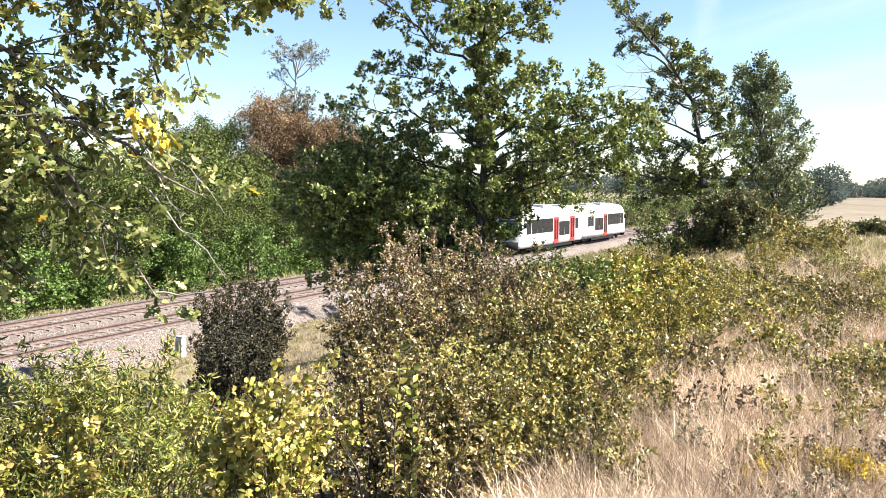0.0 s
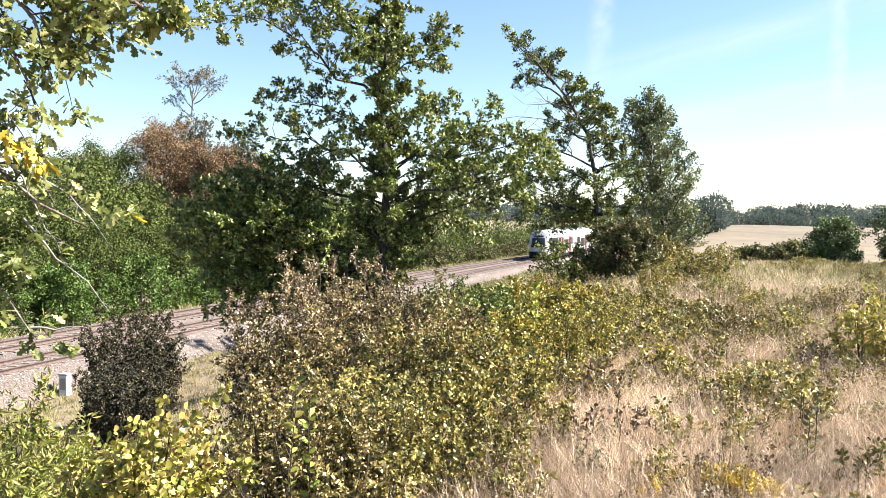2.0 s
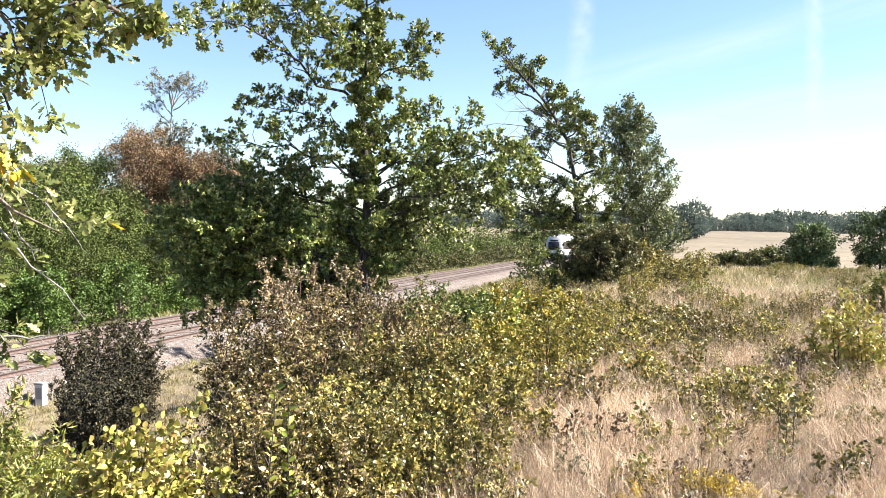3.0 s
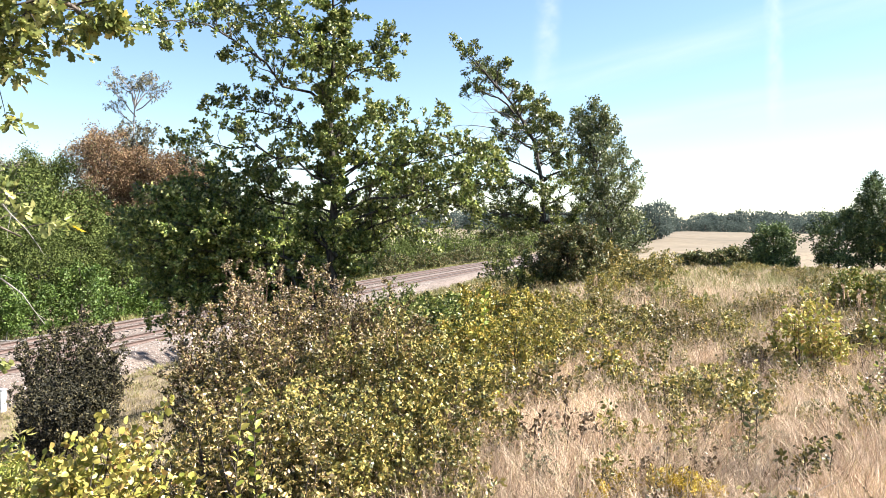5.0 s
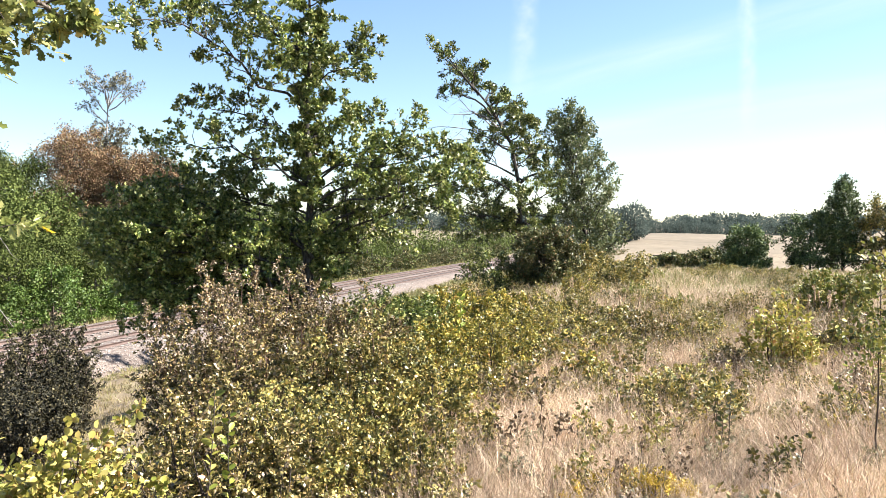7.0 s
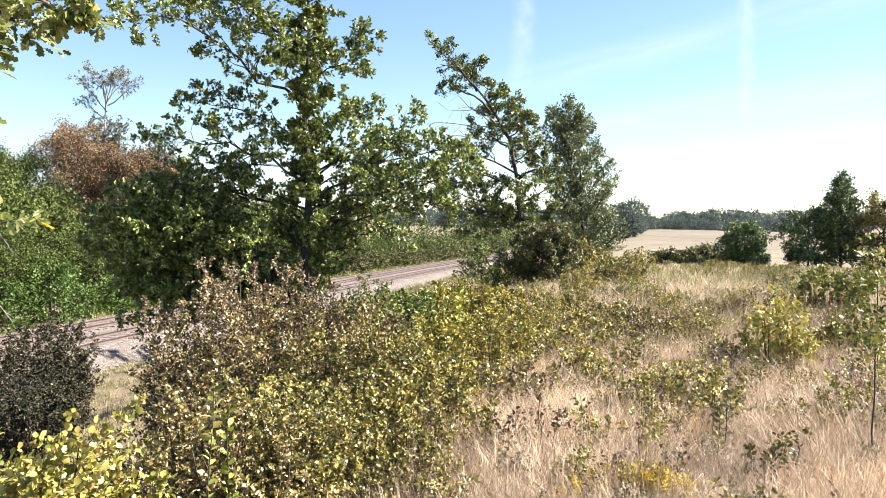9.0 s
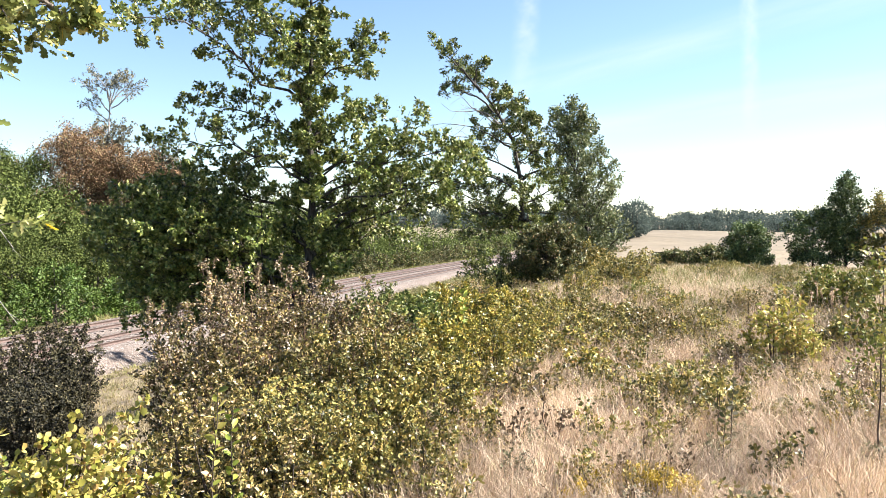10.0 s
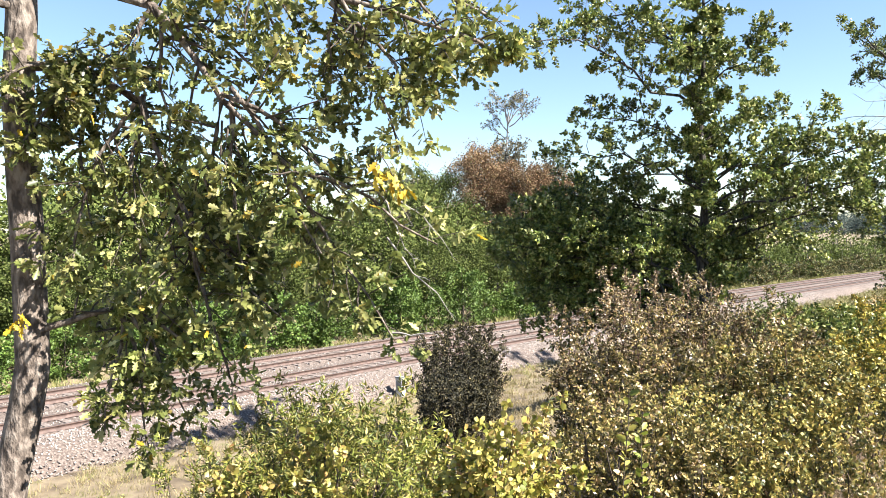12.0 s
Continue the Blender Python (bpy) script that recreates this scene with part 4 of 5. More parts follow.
def spread(proto, places, seed, lo=0.8, hi=1.15):
    rng = np.random.default_rng(seed)
    for x, y in places:
        s = rng.uniform(lo, hi)
        copy_thing(proto, Matrix.Translation(onland(x, y, 0.05)) @ Matrix.Rotation(rng.uniform(0, 6.28), 4, "Z") @ Matrix.Diagonal((s, s, s * rng.uniform(0.85, 1.15), 1)))


# the turning birch thicket in the middle
bush("birch_bush", onland(-0.2, 9.1), "tall birch bush with small olive leaves, its top withered brown", 2.1, 1.08, BIRCH, 101, 26, 9, 4, 27, 0.037, "diamond", RED_TWIG, longest=0.34, straight=0.75, dead=0.85)
bush("birch_bush", onland(0.6, 8.7), "birch bush with small olive and yellow leaves", 1.55, 0.82, BIRCH, 102, 22, 9, 4, 27, 0.037, "diamond", RED_TWIG, longest=0.34, straight=0.7, dead=0.35)
bush("birch_bush", onland(0.15, 6.9), "low birch bush with yellowing leaves", 1.25, 0.95, BIRCH, 103, 22, 9, 4, 27, 0.037, "diamond", RED_TWIG, longest=0.34, straight=0.7, dead=0.1)
bush("birch_bush", onland(-0.52, 7.6), "thin birch bush with drying leaves", 1.3, 0.62, BIRCH, 104, 16, 9, 4, 27, 0.037, "diamond", RED_TWIG, longest=0.34, straight=0.7, dead=0.5)
bush("birch_bush", onland(0.75, 6.5), "low bushy birch with yellow tips", 1.0, 0.85, OLIVE, 105, 18, 9, 4, 27, 0.037, "diamond", RED_TWIG, longest=0.34, straight=0.7)
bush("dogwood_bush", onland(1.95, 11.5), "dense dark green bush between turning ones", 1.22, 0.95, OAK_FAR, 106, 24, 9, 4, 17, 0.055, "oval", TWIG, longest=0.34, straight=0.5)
bush("dogwood_bush", onland(3.3, 11.9), "dense bush with yellow and amber leaves", 0.85, 1.0, AMBER, 107, 22, 9, 4, 17, 0.055, "oval", TWIG, longest=0.34, straight=0.5)
bush("dogwood_bush", onland(2.0, 9.3), "rounded yellow-green bush with oval leaves", 1.0, 0.85, AMBER, 108, 20, 9, 4, 17, 0.050, "oval", TWIG, longest=0.34, straight=0.5)
bush("dogwood_bush", onland(3.6, 14.6), "dense bush with amber leaves", 1.0, 1.2, AMBER, 109, 22, 9, 4, 17, 0.065, "oval", TWIG, longest=0.34, straight=0.5)
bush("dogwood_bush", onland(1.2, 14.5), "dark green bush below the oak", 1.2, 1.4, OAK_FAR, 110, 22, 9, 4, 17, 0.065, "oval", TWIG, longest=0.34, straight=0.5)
bush("dogwood_bush", onland(6.0, 18.5), "wide bush with amber-yellow leaves", 0.55, 1.9, AMBER, 111, 24, 9, 4, 17, 0.074, "oval", TWIG, longest=0.34, straight=0.5)
bush("dogwood_bush", onland(4.2, 20.0), "olive bush on the slope's edge", 0.72, 1.7, OLIVE, 112, 22, 9, 4, 17, 0.074, "oval", TWIG, longest=0.34, straight=0.5)
edge = bush("edge_bush", onland(2.55, 8.5), "loose amber-olive bush at the thicket's ragged edge", 0.85, 0.6, AMBER, 114, 16, 8, 4, 16, 0.038, "diamond", TWIG, straight=0.55)
spread(edge, [(1.55, 6.9), (3.5, 10.3), (4.8, 12.6), (6.1, 15.0), (3.0, 9.6), (7.4, 17.5)], 115, 0.55, 1.05)
edge = bush("edge_bush", onland(5.3, 13.4), "loose olive bush at the thicket's ragged edge", 0.8, 0.65, OLIVE, 116, 16, 8, 4, 15, 0.042, "diamond", TWIG, straight=0.55)
spread(edge, [(1.2, 5.9), (2.0, 7.6), (3.9, 11.2), (4.5, 12.0), (6.7, 15.9), (8.3, 19.0), (0.85, 5.0)], 117, 0.5, 1.0)
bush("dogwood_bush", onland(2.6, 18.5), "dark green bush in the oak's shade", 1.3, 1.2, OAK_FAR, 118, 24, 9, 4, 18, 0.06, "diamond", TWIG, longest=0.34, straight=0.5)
bush("dogwood_bush", onland(3.95, 21.8), "green bush at the top of the bank", 0.85, 1.1, OLIVE, 119, 22, 9, 4, 17, 0.073, "oval", TWIG, longest=0.34, straight=0.5)
# the dark bush on the slope, its shade put into the leaf colour
bush("dark_bush", onland(-4.28, 16.3), "brownish-green bush with shade put into its leaf colour, and fine twigs", 2.55, 1.05, DARK, 113, 44, 11, 5, 12, 0.05, "oval", TWIG, straight=0.8, longest=0.2)
# low bushes added in the same dark colour, in place of deep shade
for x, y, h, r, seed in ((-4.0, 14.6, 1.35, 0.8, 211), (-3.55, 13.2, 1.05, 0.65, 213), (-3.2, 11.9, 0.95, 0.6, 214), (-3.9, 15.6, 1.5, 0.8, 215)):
    bush("dark_bush", onland(x, y), "low dark bush added to fill the deep shade below a taller one", h, r, DARK, seed, 26, 8, 4, 13, 0.05, "oval", TWIG, straight=0.8, longest=0.22)
# yellow-green bushes close to the camera
bush("hazel_bush", onland(-1.8, 3.9), "yellow-green leafy bush in full sun", 1.5, 0.62, HAZEL, 121, 18, 8, 4, 26, 0.050, "lance", TWIG, straight=0.75, longest=0.35)
bush("hazel_bush", onland(-2.55, 4.4), "yellow-green leafy bush under the oak's boughs", 1.45, 0.75, HAZEL, 122, 16, 8, 4, 26, 0.050, "lance", TWIG, straight=0.75, longest=0.35)
bush("hazel_bush", onland(-2.05, 3.6), "bush with bright yellow leaves", 1.25, 0.5, YELLOW, 123, 14, 8, 4, 20, 0.036, "round", TWIG, straight=0.75, longest=0.35)
bush("hazel_bush", onland(-0.86, 3.8), "bush with pale yellow leaves", 1.12, 0.3, YELLOW, 124, 13, 8, 4, 16, 0.037, "round", TWIG, straight=0.75, longest=0.3)
bush("hazel_bush", onland(-2.4, 5.7), "green bush with yellowing tips", 1.2, 0.8, HAZEL, 125, 18, 8, 4, 26, 0.050, "lance", TWIG, straight=0.7, longest=0.4)
bush("hazel_bush", onland(-0.2, 4.9), "low olive bush with small leaves", 0.95, 0.8, BIRCH, 126, 24, 9, 4, 18, 0.032, "diamond", TWIG, straight=0.7, longest=0.35)
bush("hazel_bush", onland(0.28, 5.1), "low olive bush with yellow leaves", 0.9, 0.6, OLIVE, 127, 24, 9, 4, 18, 0.032, "diamond", TWIG, straight=0.7, longest=0.35)


def shoot(at, height, label, seed, mat=FRESH, size=0.066):
    """One upright shoot with leaves in pairs."""
    rng = np.random.default_rng(seed)
    ob = thing("leafy_shoot", at, label, "plant")
    line = bough(rng, (0, 0, -0.05), (0.04, 0.02, height), 8, 0.015, 0)
    tubes("stem", [(line, 0.006, 0.002)], TWIG, ob, 5)
    P, W = [], []
    for i in range(34):
        t = 0.25 + 0.75 * i / 34
        p, d = along(line, t)
        a = i * 1.7 + rng.uniform(-0.4, 0.4)
        P.append(p)
        W.append((np.cos(a), np.sin(a), rng.uniform(0.2, 0.8)))
    leaves("foliage", np.array(P), np.array(W), rng.uniform(0.6, 1.1, 34) * size, "oval", mat, ob, rng)


shoot(onland(-0.27, 4.12), 1.22, "upright yellow-green shoot with large leaves", 131, YELLOW)
shoot(onland(-0.20, 4.22), 1.08, "shorter green shoot beside a taller one", 132)
shoot(onland(2.62, 10.4), 1.15, "pale green shoot above a bush", 133, size=0.12)
shoot(onland(3.62, 5.5), 0.62, "small sapling with round leaves in dry grass", 134, SILVER, 0.06)
shoot(onland(3.30, 5.1), 0.5, "small sapling with dark leaves in dry grass", 135, OLIVE, 0.06)

bush("yellow_bush", onland(6.2, 8.35), "bush with bright yellow and green leaves in dry grass", 1.0, 0.42, YELLOW, 141, 11, 7, 4, 6, 0.07, "oval", TWIG, longest=0.26, straight=0.5)
bush("yellow_bush", onland(7.3, 8.5), "olive bush with yellow leaves", 0.45, 0.4, OLIVE, 142, 14, 8, 4, 11, 0.055, "oval", TWIG, longest=0.17, straight=0.7)
bush("yellow_bush", onland(10.4, 12.4), "bright yellow-green bush further out on the meadow", 0.95, 0.75, HAZEL, 144, 16, 8, 4, 11, 0.065, "oval", TWIG, longest=0.17, straight=0.7)
crown_tree("sapling", onland(4.20, 4.58), "slim sapling with a pale stem and small green leaves", "tree", 1.6, 0.15, HAZEL, TWIG, 143, 15, 0.52, 0.046, 6, 3, 3, 0.7, "oval", 0.0, 0.005)


def goldenrod(at, height, seed, stems_n, wide):
    """A clump of stems whose arching plumes close to a flat yellow top."""
    rng = np.random.default_rng(seed)
    ob = thing("goldenrod", at, "flowering goldenrod clump with a flat feathery yellow top", "plant", "goldenrods")
    stems = []
    for i in range(stems_n):
        a, out = i * 2.4, wide * math.sqrt((i + 0.5) / stems_n)
        stems.append((bough(rng, (0.5 * out * np.cos(a), 0.5 * out * np.sin(a), -0.05), (out * np.cos(a), out * np.sin(a), height * rng.uniform(0.72, 1.0)), 5, 0.03, 0), 0.003, 0.0015))
    plumes = fork(rng, stems, 10, 0.3, 0.72, 1.0, -0.15, 4, 0.2)
    for one in stems:
        tubes("stem", [one], TWIG, ob, 4)
    p, w = on_twigs(rng, plumes, 22, 0.006, 0.1, 1.0)
    leaves("flowering", p, w, rng.uniform(0.010, 0.019, len(p)), "diamond", GOLDEN, ob, rng, "small yellow flower heads", 0.8)
    p, w = on_twigs(rng, stems, 14, 0.01, 0.0, 0.8)
    leaves("foliage", p, w, rng.uniform(0.04, 0.07, len(p)), "lance", OLIVE, ob, rng)


for k, (x, y, h, n, w) in enumerate(((2.40, 4.50, 0.30, 28, 0.18), (2.58, 4.50, 0.24, 14, 0.13), (2.02, 4.55, 0.26, 9, 0.15), (1.88, 4.45, 0.22, 5, 0.10))):
    goldenrod(onland(x, y), h, 150 + k, n, w)


def seed_stalks(x, y, n, height, seed, label):
    """Dry upright stalks, each ending in a slim seed head."""
    rng = np.random.default_rng(seed)
    ob = thing("seed_stalks", onland(x, y), label, "plant", "dry stalks")
    stems = []
    for _ in range(n):
        foot = rng.normal(size=3) * (0.45, 0.3, 0) - (0, 0, 0.05)
        stems.append((bough(rng, foot, foot + rng.normal(size=3) * (0.05, 0.05, 0) + (0, 0, height * rng.uniform(0.6, 1.05)), 5, 0.02, 0), 0.006, 0.003))
    for one in stems:
        tubes("stalk", [one], STALK, ob, 4)
    heads = [(one[0][3:], 0.02, 0.006) for one in stems]
    tubes("seed_head", heads, STALK, ob, 5, "slim tan seed heads")["kind"] = "stuff"
    p, w = on_twigs(rng, heads, 60, 0.012, 0.0, 0.9)
    leaves("chaff", p, w, rng.uniform(0.015, 0.035, len(p)), "diamond", HUSK, ob, rng)["kind"] = "stuff"


seed_stalks(6.0, 13.2, 10, 0.75, 221, "tan dried dock stalks standing in the meadow")
seed_stalks(9.9, 11.9, 12, 0.75, 222, "tan dried dock stalks beside a yellow bush")
seed_stalks(7.3, 17.2, 6, 0.7, 223, "tan dried dock stalks near a hawthorn")


def fallen_branch(x, y, seed):
    """A bleached branch that lies in the grass."""
    rng = np.random.default_rng(seed)
    ob = thing("fallen_branch", onland(x, y), "bleached grey dead branch lying in dry grass", "branch")
    main = (bough(rng, (-0.14, 0.10, 0.16), (0.22, -0.12, 0.03), 7, 0.08, 0.06), 0.014, 0.005)
    tubes("branch", [main], BLEACHED, ob, 7)
    tubes("twigwork", fork(rng, [main], 9, 0.4, 0.15, 0.8, 0.25, 4), BLEACHED, ob, 4)["kind"] = "stuff"


fallen_branch(3.35, 4.35, 231)


def near_weeds():
    """Single leafy weeds and seedlings that stand in the dry grass."""
    protos = []
    for k, (mat, h, r, size, label) in enumerate(((SILVER, 0.32, 0.12, 0.03, "grey-leaved weed in dry grass"), (OLIVE, 0.5, 0.2, 0.045, "small olive seedling in dry grass"), (BIRCH, 0.45, 0.22, 0.035, "small browning weed in dry grass"), (YELLOW, 0.4, 0.18, 0.035, "small yellow-leaved seedling in dry grass"), (WITHERED, 0.5, 0.25, 0.035, "withered brown weed in dry grass"))):
        protos.append(bush("weed", onland(4.6 + 0.7 * k, 7.2 + 0.35 * k, 0.03), label, h, r, mat, 190 + k, 5, 4, 3, 6, size, "oval", TWIG, category="plant", group="weeds", straight=0.7, longest=0.14, stem=0.005))
    rng = np.random.default_rng(196)
    n = 0
    while n < 110:
        r = 4.2 + 11 * rng.random()
        a = radians(rng.uniform(12, 45))
        x, y = r * math.sin(a), r * math.cos(a)
        if a < radians(24) and r > 6:
            continue
        s = rng.uniform(0.6, 1.25)
        copy_thing(protos[rng.choice(5, p=(0.22, 0.25, 0.25, 0.1, 0.18))], Matrix.Translation(onland(x, y, 0.03)) @ Matrix.Rotation(rng.uniform(0, 6.28), 4, "Z") @ Matrix.Diagonal((s, s, s, 1)))
        n += 1


near_weeds()


def low_growth():
    """Knee-high shrubs all over the meadow."""
    protos = []
    for k, (mat, h, r, size, label) in enumerate(((OLIVE, 0.6, 0.5, 0.05, "low olive shrub in dry grass"), (HAZEL, 0.5, 0.45, 0.05, "low yellow-green shrub in dry grass"), (BIRCH, 0.7, 0.5, 0.045, "low birch shrub with brownish leaves in dry grass"), (SILVER, 0.4, 0.35, 0.045, "low silvery weed in dry grass"))):
        protos.append(bush("low_shrub", onland(9.5 + k * 1.3, 12.5 + k * 1.7, 0.05), label, h, r, mat, 160 + k, 11, 6, 3, 10, size * 0.9, "diamond", TWIG, group="low shrubs", straight=0.6, longest=0.3))
    rng = np.random.default_rng(170)
    n = 0
    while n < 120:
        r = 7.0 + 40 * rng.random() ** 1.5
        a = radians(rng.uniform(14, 46))
        x, y = r * math.sin(a), r * math.cos(a)
        if r < 10 and a < radians(24):
            continue
        big = 1.0
        k = rng.choice(4, p=(0.3, 0.2, 0.4, 0.1))
        s = rng.uniform(0.45, 0.95) * big
        copy_thing(protos[k], Matrix.Translation(onland(x, y, 0.05)) @ Matrix.Rotation(rng.uniform(0, 6.28), 4, "Z") @ Matrix.Diagonal((s, s, s * rng.uniform(0.8, 1.2), 1)))
        n += 1
    n = 0
    while n < 60:
        y = rng.uniform(3, 60)
        p = beside(y, rng.uniform(13, 24))
        if abs(math.atan2(p.x, p.y)) < radians(50) and math.hypot(p.x, p.y) > 5.5 and not (-8 < p.x < -2.5 and 10 < p.y < 24):
            s = rng.uniform(0.8, 1.6)
            copy_thing(protos[rng.integers(3)], Matrix.Translation(onland(p.x, p.y, 0.05)) @ Matrix.Rotation(rng.uniform(0, 6.28), 4, "Z") @ Matrix.Diagonal((s, s, s, 1)))
        n += 1
    tiny = [bush("low_shrub", onland(4.3 + k, 9.6 + 2 * k, 0.05), label, 0.5, 0.32, mat, 175 + k, 8, 5, 3, 9, 0.045, "diamond", TWIG, group="low shrubs", straight=0.6, longest=0.2) for k, (mat, label) in enumerate(((AMBER, "small amber-leaved shrub in dry grass"), (BIRCH, "small brownish birch shrub in dry grass"), (OLIVE, "small olive shrub in dry grass")))]
    n = 0
    while n < 110:
        r = 7.5 + 11 * rng.random()
        a = radians(rng.uniform(17 + 0.45 * (r - 7), 36))
        s = rng.uniform(0.5, 1.15) * (1.15 if a < radians(27) else 0.85)
        copy_thing(tiny[rng.choice(3, p=(0.45, 0.3, 0.25))], Matrix.Translation(onland(r * math.sin(a), r * math.cos(a), 0.05)) @ Matrix.Rotation(rng.uniform(0, 6.28), 4, "Z") @ Matrix.Diagonal((s, s, s * rng.uniform(0.7, 1.1), 1)))
        n += 1
    # taller bushes further out on the meadow
    mid = bush("meadow_bush", onland(10.6, 21.6), "bushy olive-green shrub on the meadow", 0.95, 0.9, OLIVE, 171, 16, 7, 4, 8, 0.08, "diamond", TWIG, group="meadow bushes", straight=0.6)
    spread(mid, [(10.2, 22.6), (13.5, 27.5), (19.5, 33.0), (22.5, 36.0), (26.0, 39.0), (24.0, 34.0), (29.0, 42.0), (20.5, 29.0), (33, 44), (30, 37), (23, 26), (27, 31), (12.5, 30.5), (32, 49)], 172, 0.38, 0.66)
    spread(mid, [(14.5, 29.5), (21.5, 33.5), (24.5, 37.5), (27.5, 36.0), (18.5, 27.0), (16.0, 26.0), (25.0, 42.5), (28.5, 45.0), (30.5, 41.0), (23.0, 39.5), (18.0, 39.0), (22.0, 30.5), (26.5, 34.0), (33.0, 40.0), (31.0, 46.5), (19.8, 42.0)], 174, 0.38, 0.66)
    spread(mid, [(10.8, 22.9), (15.0, 33.5), (16.2, 36.2), (18.6, 36.6)], 173, 0.9, 1.2)


low_growth()


# ---- grass ----
def grass(name, label, n, spot, height, mat, seed, width=0.006, kind="stuff", tuft=14, bent=False):
    rng = np.random.default_rng(seed)
    c = spot(rng, n // tuft)
    wave = np.sin(c[:, 0] * 1.9 + 2.0 * np.sin(c[:, 1] * 0.9)) + np.sin(c[:, 1] * 2.3 + 1.5 * np.sin(c[:, 0] * 1.3))
    c = c[wave > -2.2 + 1.6 * rng.random(len(c))]
    h0 = rng.uniform(0.45, 1.25, len(c))
    p = np.repeat(c, tuft, axis=0) + np.concatenate([rng.normal(size=(len(c) * tuft, 2)) * 0.09], 1)
    h = np.repeat(h0, tuft) * height * rng.uniform(0.5, 1.15, len(p))
    z = land(p[:, 0], p[:, 1])
    base = np.concatenate([p, z[:, None] - 0.03], 1)
    a = rng.uniform(0, 2 * np.pi, len(p))
    lean = rng.uniform(0.1, 0.9, len(p)) + 0.9 * (rng.random(len(p)) < 0.2)
    d = np.stack([np.cos(a) * lean, np.sin(a) * lean, np.ones(len(p))], -1)
    b = rng.uniform(0, 2 * np.pi, len(p))
    far = np.hypot(p[:, 0], p[:, 1])
    w = (width * np.maximum(1, far / 7))[:, None]
    s = np.stack([np.cos(b), np.sin(b), np.zeros(len(p))], -1) * w
    if bent:
        m = base + d * (h * 0.6)[:, None]
        t = m + unit(d * [1.0, 1.0, 0.55] + rng.normal(size=d.shape) * 0.35) * (h * 0.5)[:, None]
        V = np.stack([base - s, base + s, m + s * 0.7, m - s * 0.7, t], 1).reshape(-1, 3)
        L = (np.arange(len(p))[:, None] * 5 + np.array([0, 1, 2, 3, 3, 2, 4])[None]).ravel()
        S = np.tile([4, 3], len(p))
    else:
        V = np.stack([base - s, base + s, base + d * h[:, None]], 1).reshape(-1, 3)
        L = np.arange(len(p) * 3)
        S = np.full(len(p), 3)
    return tagged(link(name, V, L, S, mat), label, "grass", kind=kind)


def sector(a0, a1, r0, r1, power=1.0):
    def spot(rng, n):
        a = np.radians(rng.uniform(a0, a1, n))
        r = r0 + (r1 - r0) * rng.random(n) ** power
        return np.stack([r * np.sin(a), r * np.cos(a)], -1)
    return spot


def strip(y0, y1, u0, u1):
    def spot(rng, n):
        y = rng.uniform(y0, y1, n)
        o = rng.uniform(u0, u1, n)
        a = track_turn(y)
        return np.stack([track_x(y) + o * np.cos(a), y - o * np.sin(a)], -1)
    return spot


grass("dry_grass", "tall pale dry grass on the meadow", 165000, sector(2, 50, 2.6, 11, 0.9), 0.40, STRAW, 181, 0.0021, bent=True)
grass("dry_grass", "dry grass between the shrubs of the meadow", 70000, sector(4, 50, 9, 22, 0.9), 0.42, STRAW, 187, 0.0022)
grass("brown_grass", "dark brown withered stalks in the dry grass", 16000, sector(4, 50, 3, 14, 1.0), 0.5, WITHERED, 188, 0.0022, bent=True)
grass("dry_grass", "dry grass further out on the meadow", 55000, sector(10, 50, 18, 60, 1.0), 0.33, STRAW, 182, 0.0026)
grass("green_grass", "greener grass and weeds among the dry grass", 50000, sector(8, 50, 5, 45, 1.0), 0.36, GREENGRASS, 183, 0.0024)
grass("green_grass", "dull green weeds and grass far out on the meadow", 70000, sector(12, 50, 15, 62, 1.0), 0.33, GREENGRASS, 198, 0.003)
grass("slope_grass", "short yellowed grass on the slope down to the track", 90000, strip(0, 60, 5.4, 20), 0.28, SLOPEGRASS, 184, 0.0026)
grass("slope_grass", "patchy green grass along the ballast", 24000, strip(0, 70, 5.2, 9), 0.22, GREENGRASS, 185, 0.0026)
grass("slope_grass", "tan grass on the bank beside the far track", 40000, strip(55, 140, 5.2, 22), 0.35, SLOPEGRASS, 189, 0.0022)
grass("slope_grass", "rough tan grass along the far ballast", 26000, strip(68, 128, 5.0, 11), 0.45, GREENGRASS, 197, 0.002)
grass("underwood_grass", "tall weeds along the edge of the wood", 24000, strip(0, 150, -7.0, -5.3), 0.5, GREENGRASS, 186, 0.004)


# ---- the old oak close by, whose boughs hang into view ----
GOLD_SPRAYS = [((-1.75, 4.45, 5.95), (-1.58, 4.42, 5.68)), ((-1.80, 4.45, 5.95), (-1.74, 4.42, 5.76)), ((-4.05, 3.95, 5.1), (-4.0, 3.9, 4.85))]


